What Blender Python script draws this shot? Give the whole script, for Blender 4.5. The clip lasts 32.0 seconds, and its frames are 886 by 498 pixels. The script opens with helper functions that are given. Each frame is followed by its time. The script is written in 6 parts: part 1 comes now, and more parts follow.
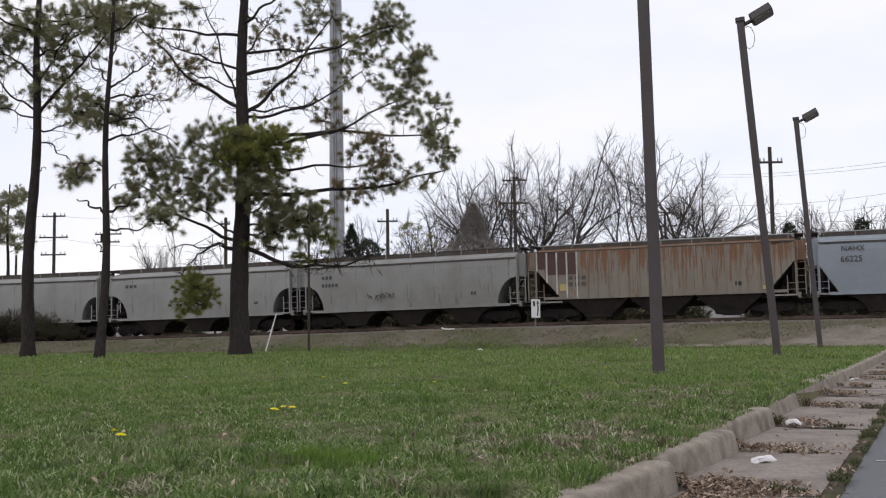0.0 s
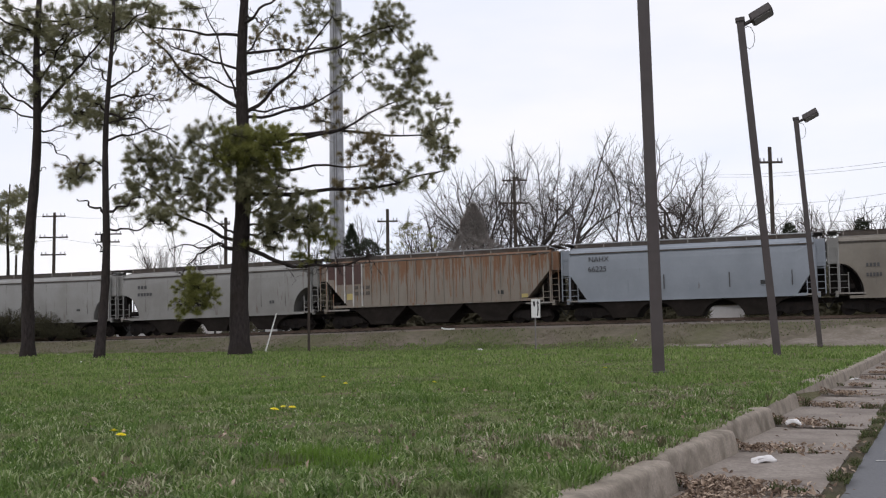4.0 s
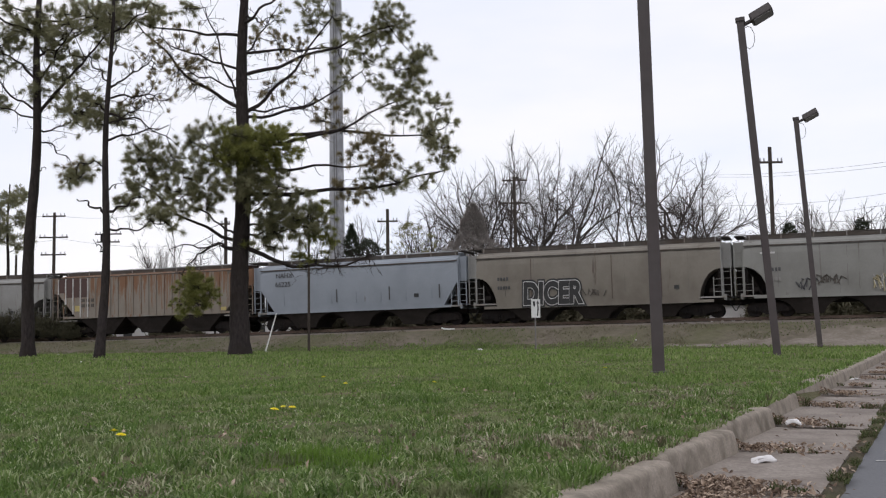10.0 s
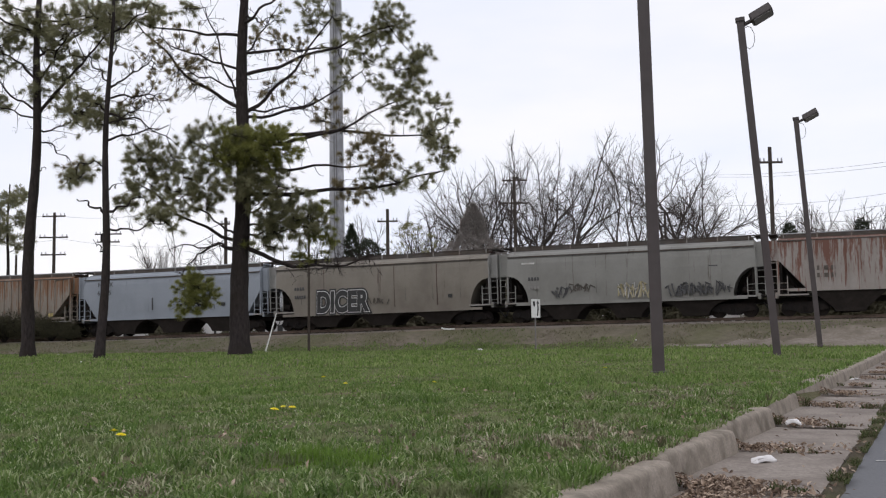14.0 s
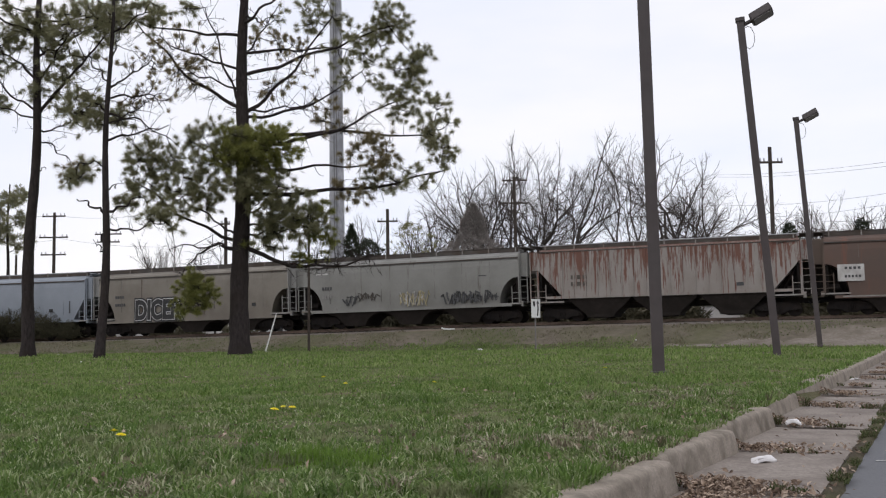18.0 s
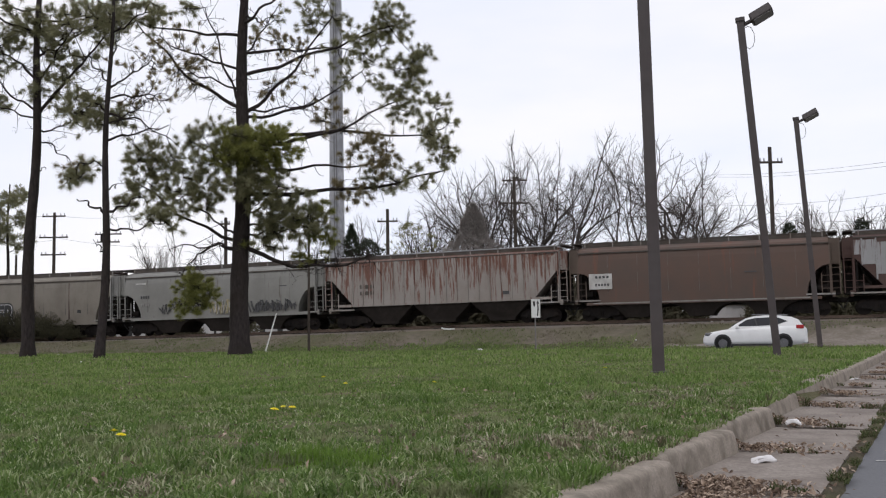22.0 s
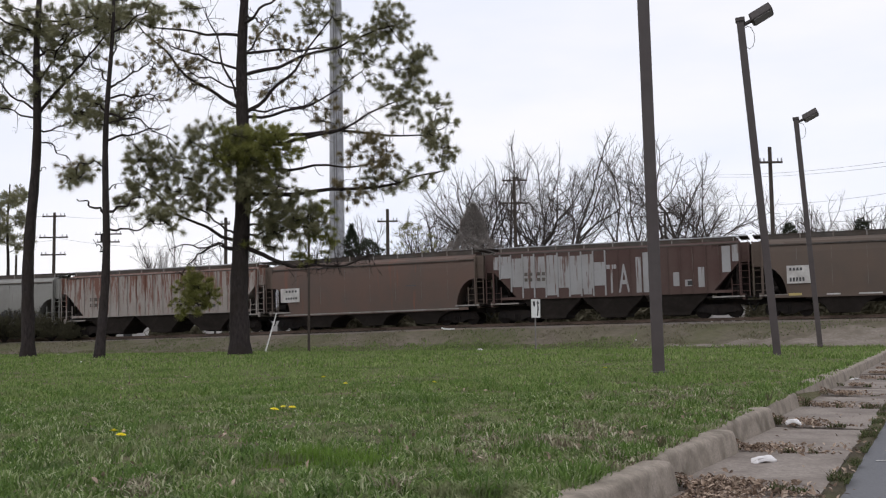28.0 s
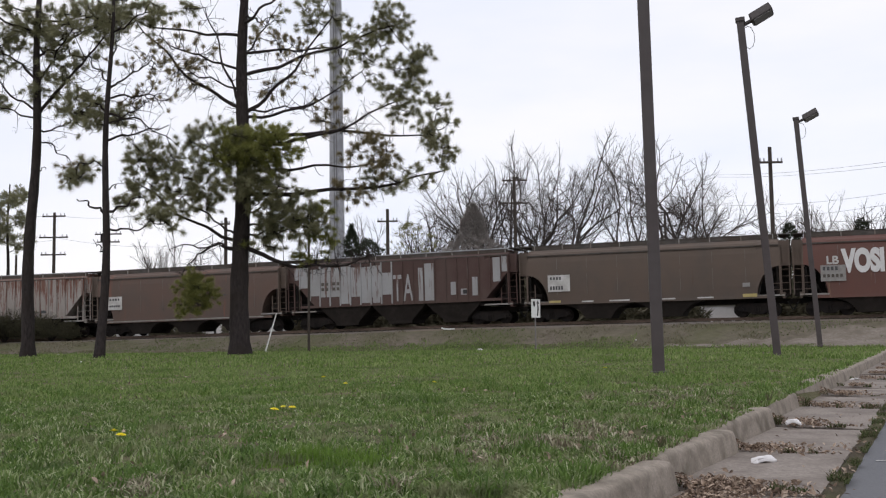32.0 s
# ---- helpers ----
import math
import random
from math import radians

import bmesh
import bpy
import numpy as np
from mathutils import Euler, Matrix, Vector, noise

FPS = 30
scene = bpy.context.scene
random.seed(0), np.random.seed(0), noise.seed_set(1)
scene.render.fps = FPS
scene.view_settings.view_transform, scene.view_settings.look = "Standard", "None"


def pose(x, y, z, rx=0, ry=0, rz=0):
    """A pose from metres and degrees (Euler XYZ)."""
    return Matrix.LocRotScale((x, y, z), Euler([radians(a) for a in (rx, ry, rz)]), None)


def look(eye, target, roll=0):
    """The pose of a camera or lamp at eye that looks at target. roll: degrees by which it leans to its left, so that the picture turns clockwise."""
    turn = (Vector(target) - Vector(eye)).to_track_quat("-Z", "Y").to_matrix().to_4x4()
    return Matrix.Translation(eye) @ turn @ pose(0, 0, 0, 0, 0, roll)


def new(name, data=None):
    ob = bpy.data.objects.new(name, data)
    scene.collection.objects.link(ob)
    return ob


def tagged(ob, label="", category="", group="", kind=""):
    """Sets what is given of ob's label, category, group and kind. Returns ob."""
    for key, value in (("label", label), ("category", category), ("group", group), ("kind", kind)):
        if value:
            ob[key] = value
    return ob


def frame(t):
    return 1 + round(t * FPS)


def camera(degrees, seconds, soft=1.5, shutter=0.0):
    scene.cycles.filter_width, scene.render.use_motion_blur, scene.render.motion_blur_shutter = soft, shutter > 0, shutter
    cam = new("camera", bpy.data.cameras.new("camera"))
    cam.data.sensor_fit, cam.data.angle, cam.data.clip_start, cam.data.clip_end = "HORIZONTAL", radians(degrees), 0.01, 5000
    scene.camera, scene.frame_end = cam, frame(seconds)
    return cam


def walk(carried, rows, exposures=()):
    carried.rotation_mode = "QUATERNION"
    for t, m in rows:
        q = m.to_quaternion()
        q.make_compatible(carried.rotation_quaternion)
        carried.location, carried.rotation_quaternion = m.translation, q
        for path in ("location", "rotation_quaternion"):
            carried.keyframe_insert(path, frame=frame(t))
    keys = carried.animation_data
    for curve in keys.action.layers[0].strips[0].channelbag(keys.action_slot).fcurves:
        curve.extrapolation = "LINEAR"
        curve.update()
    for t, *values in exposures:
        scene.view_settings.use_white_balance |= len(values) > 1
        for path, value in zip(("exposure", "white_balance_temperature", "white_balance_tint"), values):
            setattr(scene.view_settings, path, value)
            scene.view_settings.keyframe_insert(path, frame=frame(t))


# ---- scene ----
cam = camera(47.08, 32.0, soft=1.2)
EYE = Vector((0.0, 0.0, 0.67))
CAM_POSE = look(EYE, (0.0, 100.0, 0.67 + 100.0 * 0.08083), roll=-0.86)
walk(cam, [(0.0, CAM_POSE), (32.0, CAM_POSE)], exposures=[(0.0, 0.0), (32.0, 0.0)])

# ---- daylight: a bright overcast sky and a weak, wide sun ----
world = bpy.data.worlds.new("overcast_sky")
scene.world = world
world.use_nodes = True
wn, wl = world.node_tree.nodes, world.node_tree.links
wn.clear()
w_out = wn.new("ShaderNodeOutputWorld")
w_mix = wn.new("ShaderNodeMixShader")
w_sky = wn.new("ShaderNodeTexSky")
w_sky.sky_type = "NISHITA"
w_sky.sun_disc = False
w_sky.sun_elevation = radians(48)
w_sky.sun_rotation = radians(215)
w_bg1, w_bg2 = wn.new("ShaderNodeBackground"), wn.new("ShaderNodeBackground")
w_bg1.inputs["Strength"].default_value = 0.10
w_bg2.inputs["Strength"].default_value = 1.10
w_co, w_map = wn.new("ShaderNodeTexCoord"), wn.new("ShaderNodeMapping")
w_map.inputs["Scale"].default_value = (1.0, 1.0, 3.2)
w_noise = wn.new("ShaderNodeTexNoise")
w_noise.inputs["Scale"].default_value = 2.6
w_noise.inputs["Detail"].default_value = 5.0
w_ramp = wn.new("ShaderNodeValToRGB")
w_ramp.color_ramp.elements[0].position, w_ramp.color_ramp.elements[1].position = 0.34, 0.66
w_ramp.color_ramp.elements[0].color = (0.83, 0.86, 0.985, 1)
w_ramp.color_ramp.elements[1].color = (0.975, 0.955, 0.985, 1)
w_mix.inputs[0].default_value = 0.90
for a, b in ((w_co.outputs["Generated"], w_map.inputs["Vector"]), (w_map.outputs["Vector"], w_noise.inputs["Vector"]),
             (w_noise.outputs["Fac"], w_ramp.inputs["Fac"]), (w_ramp.outputs["Color"], w_bg2.inputs["Color"]),
             (w_sky.outputs["Color"], w_bg1.inputs["Color"]), (w_bg1.outputs[0], w_mix.inputs[1]),
             (w_bg2.outputs[0], w_mix.inputs[2]), (w_mix.outputs[0], w_out.inputs["Surface"])):
    wl.new(a, b)
sun_data = bpy.data.lights.new("sun", "SUN")
sun_data.energy, sun_data.angle, sun_data.color = 0.5, radians(14), (1.0, 0.96, 0.9)
sun = new("sun", sun_data)
sun.matrix_world = look((-20, -28, 42), (0, 0, 0))


# ---- materials ----
def nodes_of(name):
    m = bpy.data.materials.new(name)
    m.use_nodes = True
    nt = m.node_tree
    return m, nt, nt.nodes["Principled BSDF"]


def ramp_node(nt, fac, stops):
    r = nt.nodes.new("ShaderNodeValToRGB")
    while len(r.color_ramp.elements) < len(stops):
        r.color_ramp.elements.new(0.5)
    for e, (p, c) in zip(r.color_ramp.elements, stops):
        e.position, e.color = p, (*c, 1)
    nt.links.new(fac, r.inputs["Fac"])
    return r.outputs["Color"]


def mix_node(nt, fac, a, b, blend="MIX"):
    m = nt.nodes.new("ShaderNodeMix")
    m.data_type, m.blend_type = "RGBA", blend
    for sock, v in ((m.inputs[0], fac), (m.inputs[6], a), (m.inputs[7], b)):
        if isinstance(v, (int, float)):
            sock.default_value = v
        elif isinstance(v, tuple):
            sock.default_value = (*v, 1)
        else:
            nt.links.new(v, sock)
    return m.outputs[2]


def noise_node(nt, vec, scale, detail=4.0, rough=0.6, stretch=None):
    if stretch:
        mp = nt.nodes.new("ShaderNodeMapping")
        mp.inputs["Scale"].default_value = stretch
        nt.links.new(vec, mp.inputs["Vector"])
        vec = mp.outputs["Vector"]
    n = nt.nodes.new("ShaderNodeTexNoise")
    n.inputs["Scale"].default_value, n.inputs["Detail"].default_value, n.inputs["Roughness"].default_value = scale, detail, rough
    nt.links.new(vec, n.inputs["Vector"])
    return n.outputs["Fac"]


def coords(nt, where="Object", vary=False):
    if where == "World":
        vec = nt.nodes.new("ShaderNodeNewGeometry").outputs["Position"]
    else:
        vec = nt.nodes.new("ShaderNodeTexCoord").outputs["Object"]
    if vary:
        info, add, sc = nt.nodes.new("ShaderNodeObjectInfo"), nt.nodes.new("ShaderNodeVectorMath"), nt.nodes.new("ShaderNodeMath")
        sc.operation = "MULTIPLY"
        sc.inputs[1].default_value = 37.0
        nt.links.new(info.outputs["Random"], sc.inputs[0])
        nt.links.new(vec, add.inputs[0])
        nt.links.new(sc.outputs[0], add.inputs[1])
        vec = add.outputs[0]
    return vec


def bump(nt, bsdf, height, strength, distance=0.02):
    b = nt.nodes.new("ShaderNodeBump")
    b.inputs["Strength"].default_value, b.inputs["Distance"].default_value = strength, distance
    nt.links.new(height, b.inputs["Height"])
    nt.links.new(b.outputs["Normal"], bsdf.inputs["Normal"])


def surface(name, c1, c2, scale=8.0, rough=0.8, metal=0.0, c3=None, big=0.7, bumps=0.3, depth=0.01, where="Object", vary=False, stretch=None, gloss=None):
    """Two-scale procedural surface: grain between c1 and c2, larger stains towards c3."""
    m, nt, b = nodes_of(name)
    vec = coords(nt, where, vary)
    fine = noise_node(nt, vec, scale, 6.0, 0.65, stretch)
    col = ramp_node(nt, fine, [(0.3, c1), (0.7, c2)])
    if c3:
        large = noise_node(nt, vec, big, 4.0, 0.6)
        fac = ramp_node(nt, large, [(0.42, (0, 0, 0)), (0.68, (1, 1, 1))])
        col = mix_node(nt, fac, col, c3)
    nt.links.new(col, b.inputs["Base Color"])
    b.inputs["Roughness"].default_value, b.inputs["Metallic"].default_value = rough, metal
    b.inputs["Specular IOR Level"].default_value = gloss if gloss is not None else (0.12 if rough >= 0.8 else 0.4)
    bump(nt, b, fine, bumps, depth)
    return m


def leafy(name, stops, rough=0.6, patch=None, patch_scale=0.5, patch_at=(0.5, 0.68), through_light=0.35, deep=None):
    """Foliage: every blade or needle its own tone, with larger patches of another colour."""
    m, nt, b = nodes_of(name)
    geo = nt.nodes.new("ShaderNodeNewGeometry")
    n = len(stops)
    col = ramp_node(nt, geo.outputs["Random Per Island"], [(i / max(1, n - 1), c) for i, c in enumerate(stops)])
    if patch:
        large = noise_node(nt, geo.outputs["Position"], patch_scale, 4.0, 0.6)
        fac = ramp_node(nt, large, [(patch_at[0], (0, 0, 0)), (patch_at[1], (1, 1, 1))])
        col = mix_node(nt, fac, col, patch)
    if deep:
        spots = noise_node(nt, geo.outputs["Position"], deep[1], 3.0, 0.6)
        col = mix_node(nt, ramp_node(nt, spots, [(0.52, (0, 0, 0)), (0.70, (0.9, 0.9, 0.9))]), col, deep[0])
    nt.links.new(col, b.inputs["Base Color"])
    b.inputs["Roughness"].default_value = rough
    b.inputs["Specular IOR Level"].default_value = 0.25
    # thin leaves let part of the light through
    tr, mx = nt.nodes.new("ShaderNodeBsdfTranslucent"), nt.nodes.new("ShaderNodeMixShader")
    nt.links.new(col, tr.inputs["Color"])
    mx.inputs[0].default_value = through_light
    nt.links.new(b.outputs[0], mx.inputs[1])
    nt.links.new(tr.outputs[0], mx.inputs[2])
    nt.links.new(mx.outputs[0], nt.nodes["Material Output"].inputs["Surface"])
    return m


def painted_steel(name, base, stain, rust, rust_amount=0.3, streak=2.2, rough=0.55, top_bias=0.0, patch=0.35):
    """Weathered car paint: vertical rust streaks, broad stains, fine grime."""
    m, nt, b = nodes_of(name)
    vec = coords(nt, "Object")
    streaks = noise_node(nt, vec, streak, 5.0, 0.7, (1.6, 1.6, 0.11))
    broad = noise_node(nt, vec, 0.55, 4.0, 0.6, (1.0, 1.0, 0.8))
    fine = noise_node(nt, vec, 9.0, 6.0, 0.7)
    col = mix_node(nt, ramp_node(nt, broad, [(0.40, (0, 0, 0)), (0.66, (patch * 2, patch * 2, patch * 2))]), base, stain)
    col = mix_node(nt, ramp_node(nt, fine, [(0.45, (0, 0, 0)), (0.8, (0.35, 0.35, 0.35))]), col, stain)
    level = streaks
    if top_bias:
        sep, mad = nt.nodes.new("ShaderNodeSeparateXYZ"), nt.nodes.new("ShaderNodeMath")
        mad.operation = "MULTIPLY_ADD"
        nt.links.new(vec, sep.inputs[0])
        nt.links.new(sep.outputs["Z"], mad.inputs[0])
        mad.inputs[1].default_value, mad.inputs[2].default_value = top_bias, -2.7 * top_bias
        add = nt.nodes.new("ShaderNodeMath")
        nt.links.new(streaks, add.inputs[0])
        nt.links.new(mad.outputs[0], add.inputs[1])
        level = add.outputs[0]
    lo = 0.72 - 0.45 * rust_amount
    col = mix_node(nt, ramp_node(nt, level, [(lo, (0, 0, 0)), (lo + 0.065, (0.95, 0.95, 0.95))]), col, rust)
    nt.links.new(col, b.inputs["Base Color"])
    b.inputs["Roughness"].default_value = rough
    bump(nt, b, fine, 0.15, 0.01)
    return m


M_LAWN = surface("lawn_soil", (0.058, 0.062, 0.028), (0.130, 0.125, 0.066), 16.0, 0.95, c3=(0.19, 0.16, 0.10), big=1.2, bumps=0.8, depth=0.04, where="World")
M_VERGE = surface("verge_soil", (0.105, 0.090, 0.070), (0.175, 0.150, 0.118), 2.5, 0.95, c3=(0.085, 0.092, 0.040), big=0.16, bumps=0.8, depth=0.05, where="World")
M_BALLAST = surface("ballast_stone", (0.11, 0.097, 0.086), (0.21, 0.185, 0.165), 7.0, 0.95, c3=(0.17, 0.14, 0.11), big=0.25, bumps=1.0, depth=0.05, where="World")
M_GRAVEL = surface("pale_gravel", (0.165, 0.142, 0.120), (0.290, 0.254, 0.220), 5.0, 0.95, c3=(0.145, 0.125, 0.098), big=0.7, bumps=0.8, depth=0.03, where="World")
M_ASPHALT = surface("asphalt", (0.100, 0.102, 0.110), (0.178, 0.181, 0.190), 60.0, 0.9, c3=(0.155, 0.156, 0.163), big=0.6, bumps=0.6, depth=0.006, where="World")
M_KERB = surface("weathered_concrete", (0.245, 0.208, 0.172), (0.375, 0.325, 0.272), 60.0, 0.9, c3=(0.165, 0.142, 0.114), big=5.0, bumps=0.6, depth=0.006, where="World")
M_SLAB = surface("gutter_concrete", (0.180, 0.153, 0.132), (0.34, 0.298, 0.264), 48.0, 0.9, c3=(0.160, 0.134, 0.116), big=2.3, bumps=0.5, depth=0.003, where="World")
M_BARK = surface("pine_bark", (0.020, 0.017, 0.018), (0.060, 0.050, 0.047), 9.0, 0.95, c3=(0.032, 0.026, 0.023), big=1.2, bumps=1.0, depth=0.05, stretch=(1.6, 1.6, 0.5))
M_TWIG = surface("bare_bark", (0.050, 0.042, 0.039), (0.090, 0.077, 0.071), 2.0, 0.95, bumps=0.3)
M_POLE_WOOD = surface("creosoted_wood", (0.045, 0.037, 0.032), (0.085, 0.070, 0.060), 5.0, 0.9, bumps=0.4, stretch=(2, 2, 0.2))
M_BRONZE = surface("bronze_paint", (0.052, 0.041, 0.041), (0.074, 0.060, 0.060), 4.0, 0.6, c3=(0.07, 0.062, 0.06), big=0.6, bumps=0.1)
M_GALV = surface("galvanised_steel", (0.36, 0.37, 0.39), (0.50, 0.51, 0.53), 1.2, 0.65, 0.2, c3=(0.30, 0.31, 0.33), big=0.3, bumps=0.1)
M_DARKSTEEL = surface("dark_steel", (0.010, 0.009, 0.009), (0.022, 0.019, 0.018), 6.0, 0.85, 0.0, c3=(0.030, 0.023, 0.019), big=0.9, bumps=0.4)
M_RUNNING = surface("dark_chute_steel", (0.018, 0.015, 0.013), (0.034, 0.028, 0.025), 3.0, 0.85, c3=(0.018, 0.015, 0.013), big=0.7, bumps=0.3)
# near-black steel below the car bodies, kept almost without gloss
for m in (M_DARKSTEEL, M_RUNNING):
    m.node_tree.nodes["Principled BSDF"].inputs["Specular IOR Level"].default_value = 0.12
M_RAIL = surface("rail_steel", (0.09, 0.06, 0.045), (0.15, 0.11, 0.085), 8.0, 0.6, 0.5, bumps=0.3)
M_TIE = surface("tie_wood", (0.05, 0.042, 0.036), (0.09, 0.077, 0.066), 6.0, 0.95, bumps=0.5, vary=True)
M_WHITE = surface("white_sheet", (0.70, 0.70, 0.68), (0.80, 0.80, 0.78), 3.0, 0.6, bumps=0.05)
M_BLACK = surface("black_paint", (0.02, 0.02, 0.02), (0.032, 0.032, 0.032), 5.0, 0.6, bumps=0.05)
M_CABLE = surface("cable", (0.12, 0.12, 0.125), (0.16, 0.16, 0.165), 2.0, 0.7, bumps=0.0)


# ---- mesh helpers ----
def mesh_from(name, verts, faces):
    me = bpy.data.meshes.new(name)
    me.from_pydata(verts, [], faces)
    me.update()
    return me


def link_mesh(name, me, material, parent=None, label="", smooth=False):
    if material and not me.materials:
        me.materials.append(material)
    if smooth:
        me.polygons.foreach_set("use_smooth", [True] * len(me.polygons))
    ob = new(name, me)
    ob.parent = parent
    if label:
        tagged(ob, label)
    return ob


def part(name, bm, material, parent, label="", smooth=False):
    """Links a bmesh as one mesh object under a thing or a part."""
    me = bpy.data.meshes.new(name)
    bm.to_mesh(me)
    bm.free()
    return link_mesh(name, me, material, parent, label, smooth)


def box(bm, c, s, m=None, bevel=0.0):
    mat = Matrix.Translation(c) @ Matrix.Diagonal((*s, 1))
    if m is not None:
        mat = m @ mat
    r = bmesh.ops.create_cube(bm, size=1.0, matrix=mat)
    if bevel:
        edges = list({e for v in r["verts"] for e in v.link_edges})
        bmesh.ops.bevel(bm, geom=edges, offset=bevel, segments=2, affect="EDGES", profile=0.5)
    return bm


def rod(bm, p0, p1, r0, r1=None, seg=8):
    p0, p1 = Vector(p0), Vector(p1)
    d = p1 - p0
    q = d.to_track_quat("Z", "Y").to_matrix().to_4x4()
    bmesh.ops.create_cone(bm, cap_ends=True, segments=seg, radius1=r0, radius2=r0 if r1 is None else r1, depth=d.length,
                          matrix=Matrix.Translation((p0 + p1) / 2) @ q)
    return bm


def boxed(c, s, m=None, bevel=0.0):
    return box(bmesh.new(), c, s, m, bevel)


def rodded(p0, p1, r0, r1=None, seg=8):
    return rod(bmesh.new(), p0, p1, r0, r1, seg)


def prism(bm, pts, y0, y1):
    """An outline in x and z, pulled from y0 to y1."""
    a = [bm.verts.new((x, y0, z)) for x, z in pts]
    b = [bm.verts.new((x, y1, z)) for x, z in pts]
    bm.faces.new(a)
    bm.faces.new(b[::-1])
    n = len(pts)
    for i in range(n):
        bm.faces.new((a[i], b[i], b[(i + 1) % n], a[(i + 1) % n]))
    bmesh.ops.recalc_face_normals(bm, faces=bm.faces)
    return bm


class Tubes:
    """Many tapered tubes gathered into one mesh."""

    def __init__(self):
        self.v, self.f = [], []

    def add(self, pts, radii, seg=5):
        base = len(self.v)
        n = len(pts)
        for i, p in enumerate(pts):
            d = (pts[min(i + 1, n - 1)] - pts[max(i - 1, 0)]).normalized()
            s = d.orthogonal() if abs(d.z) > 0.95 else d.cross(Vector((0, 0, 1)))
            s.normalize()
            t = d.cross(s)
            for k in range(seg):
                a = 2 * math.pi * k / seg
                self.v.append(p + (s * math.cos(a) + t * math.sin(a)) * radii[i])
        for i in range(n - 1):
            for k in range(seg):
                j = (k + 1) % seg
                self.f.append((base + i * seg + k, base + i * seg + j, base + (i + 1) * seg + j, base + (i + 1) * seg + k))
        self.f.append(tuple(base + (n - 1) * seg + k for k in range(seg)))

    def mesh(self, name):
        return mesh_from(name, self.v, self.f)


def thing(name, m, label, category, group="", kind=""):
    e = new(name)
    e.empty_display_size = 0.3
    e.matrix_basis = m
    return tagged(e, label, category, group, kind)


# ---- the plan: lines along the railway (u) and away from the camera (v) ----
EU, EV = Vector((0.9397, -0.3420, 0)), Vector((0.3420, 0.9397, 0))
TRACK_V, ROAD_V = 61.8, 50.0


def bend(u):
    """The railway bends gently towards the camera's side in the west."""
    d = min(0.0, u + 15.0)
    return 0.0008 * d * d if d > -55 else 0.0008 * 3025 + 0.088 * (-55 - d)


def plan(u, v, z=0.0):
    return EU * u + EV * (v - bend(u)) + Vector((0, 0, z))


def uv_of(x, y):
    u = EU.x * x + EU.y * y
    return u, EV.x * x + EV.y * y + bend(u)


def bed(u):
    """Top of the ballast along the line, which falls towards the west."""
    return 0.25 + 0.80 / (1 + math.exp(-(u + 32.0) / 11.0))


def smooth_step(a, b, x):
    t = min(1.0, max(0.0, (x - a) / (b - a)))
    return t * t * (3 - 2 * t)


KERB_A, KERB_D = Vector((1.18, 5.19, 0)), Vector((0.4405, 0.8977, 0)).normalized()
KERB_N = Vector((KERB_D.y, -KERB_D.x, 0))


def kerb_pq(x, y):
    d = Vector((x, y, 0)) - KERB_A
    return d.dot(KERB_N), d.dot(KERB_D)


def ground_z(x, y):
    u, v = uv_of(x, y)
    p, q = kerb_pq(x, y)
    z = 0.035 * noise.noise((x * 0.16, y * 0.16, 0.3)) + 0.012 * noise.noise((x * 0.9, y * 0.9, 1.7))
    z *= 1 - smooth_step(-0.9, -0.1, p)
    z -= 0.31 * smooth_step(28.0, 47.0, v) + 0.13 * smooth_step(46.0, 47.2, v)
    if p > -0.1 and v < 45:
        z -= 0.20
    top = bed(u)
    z += (top + 0.44) * (0.25 * smooth_step(53.4, 58.0, v) + 0.75 * smooth_step(56.4, 60.0, v)) - (top + 0.35) * smooth_step(64.2, 68.0, v)
    return z


# ---- ground ----
def span(*runs):
    out = []
    for a, b, n in runs:
        out += [a + (b - a) * i / n for i in range(n)]
    return out + [runs[-1][1]]


def build_ground():
    ps = span((-1500, -300, 6), (-300, -80, 11), (-80, -12, 34), (-12, -0.4, 30), (-0.4, -0.1, 2), (-0.098, 0.9, 4), (0.9, 30, 14), (30, 300, 12), (300, 1500, 5))
    qs = span((-400, -40, 6), (-40, -4, 9), (-4, 22, 60), (22, 82, 80), (82, 200, 12), (200, 2500, 10))
    verts = []
    for q in qs:
        for p in ps:
            w = KERB_A + KERB_N * p + KERB_D * q
            z = ground_z(w.x, w.y)
            u, v = uv_of(w.x, w.y)
            if 53.8 < v < 69.5:
                z -= 0.08
            if abs(v - ROAD_V) < 3.3:
                z -= 0.05
            verts.append((w.x, w.y, z))
    n = len(ps)
    faces = [(j * n + i, j * n + i + 1, (j + 1) * n + i + 1, (j + 1) * n + i) for j in range(len(qs) - 1) for i in range(n - 1)]
    ob = link_mesh("ground", mesh_from("ground", verts, faces), M_LAWN, smooth=True)
    return tagged(ob, "green spring lawn and flat open ground", "lawn", kind="structure")


def strip(name, material, us, vs, lift, label, category):
    verts, faces = [], []
    for u in us:
        for v in vs:
            w = plan(u, v)
            verts.append((w.x, w.y, ground_z(w.x, w.y) + lift))
    n = len(vs)
    for i in range(len(us) - 1):
        for j in range(n - 1):
            faces.append((i * n + j, (i + 1) * n + j, (i + 1) * n + j + 1, i * n + j + 1))
    ob = link_mesh(name, mesh_from(name, verts, faces), material, smooth=True)
    return tagged(ob, label, category, kind="structure")


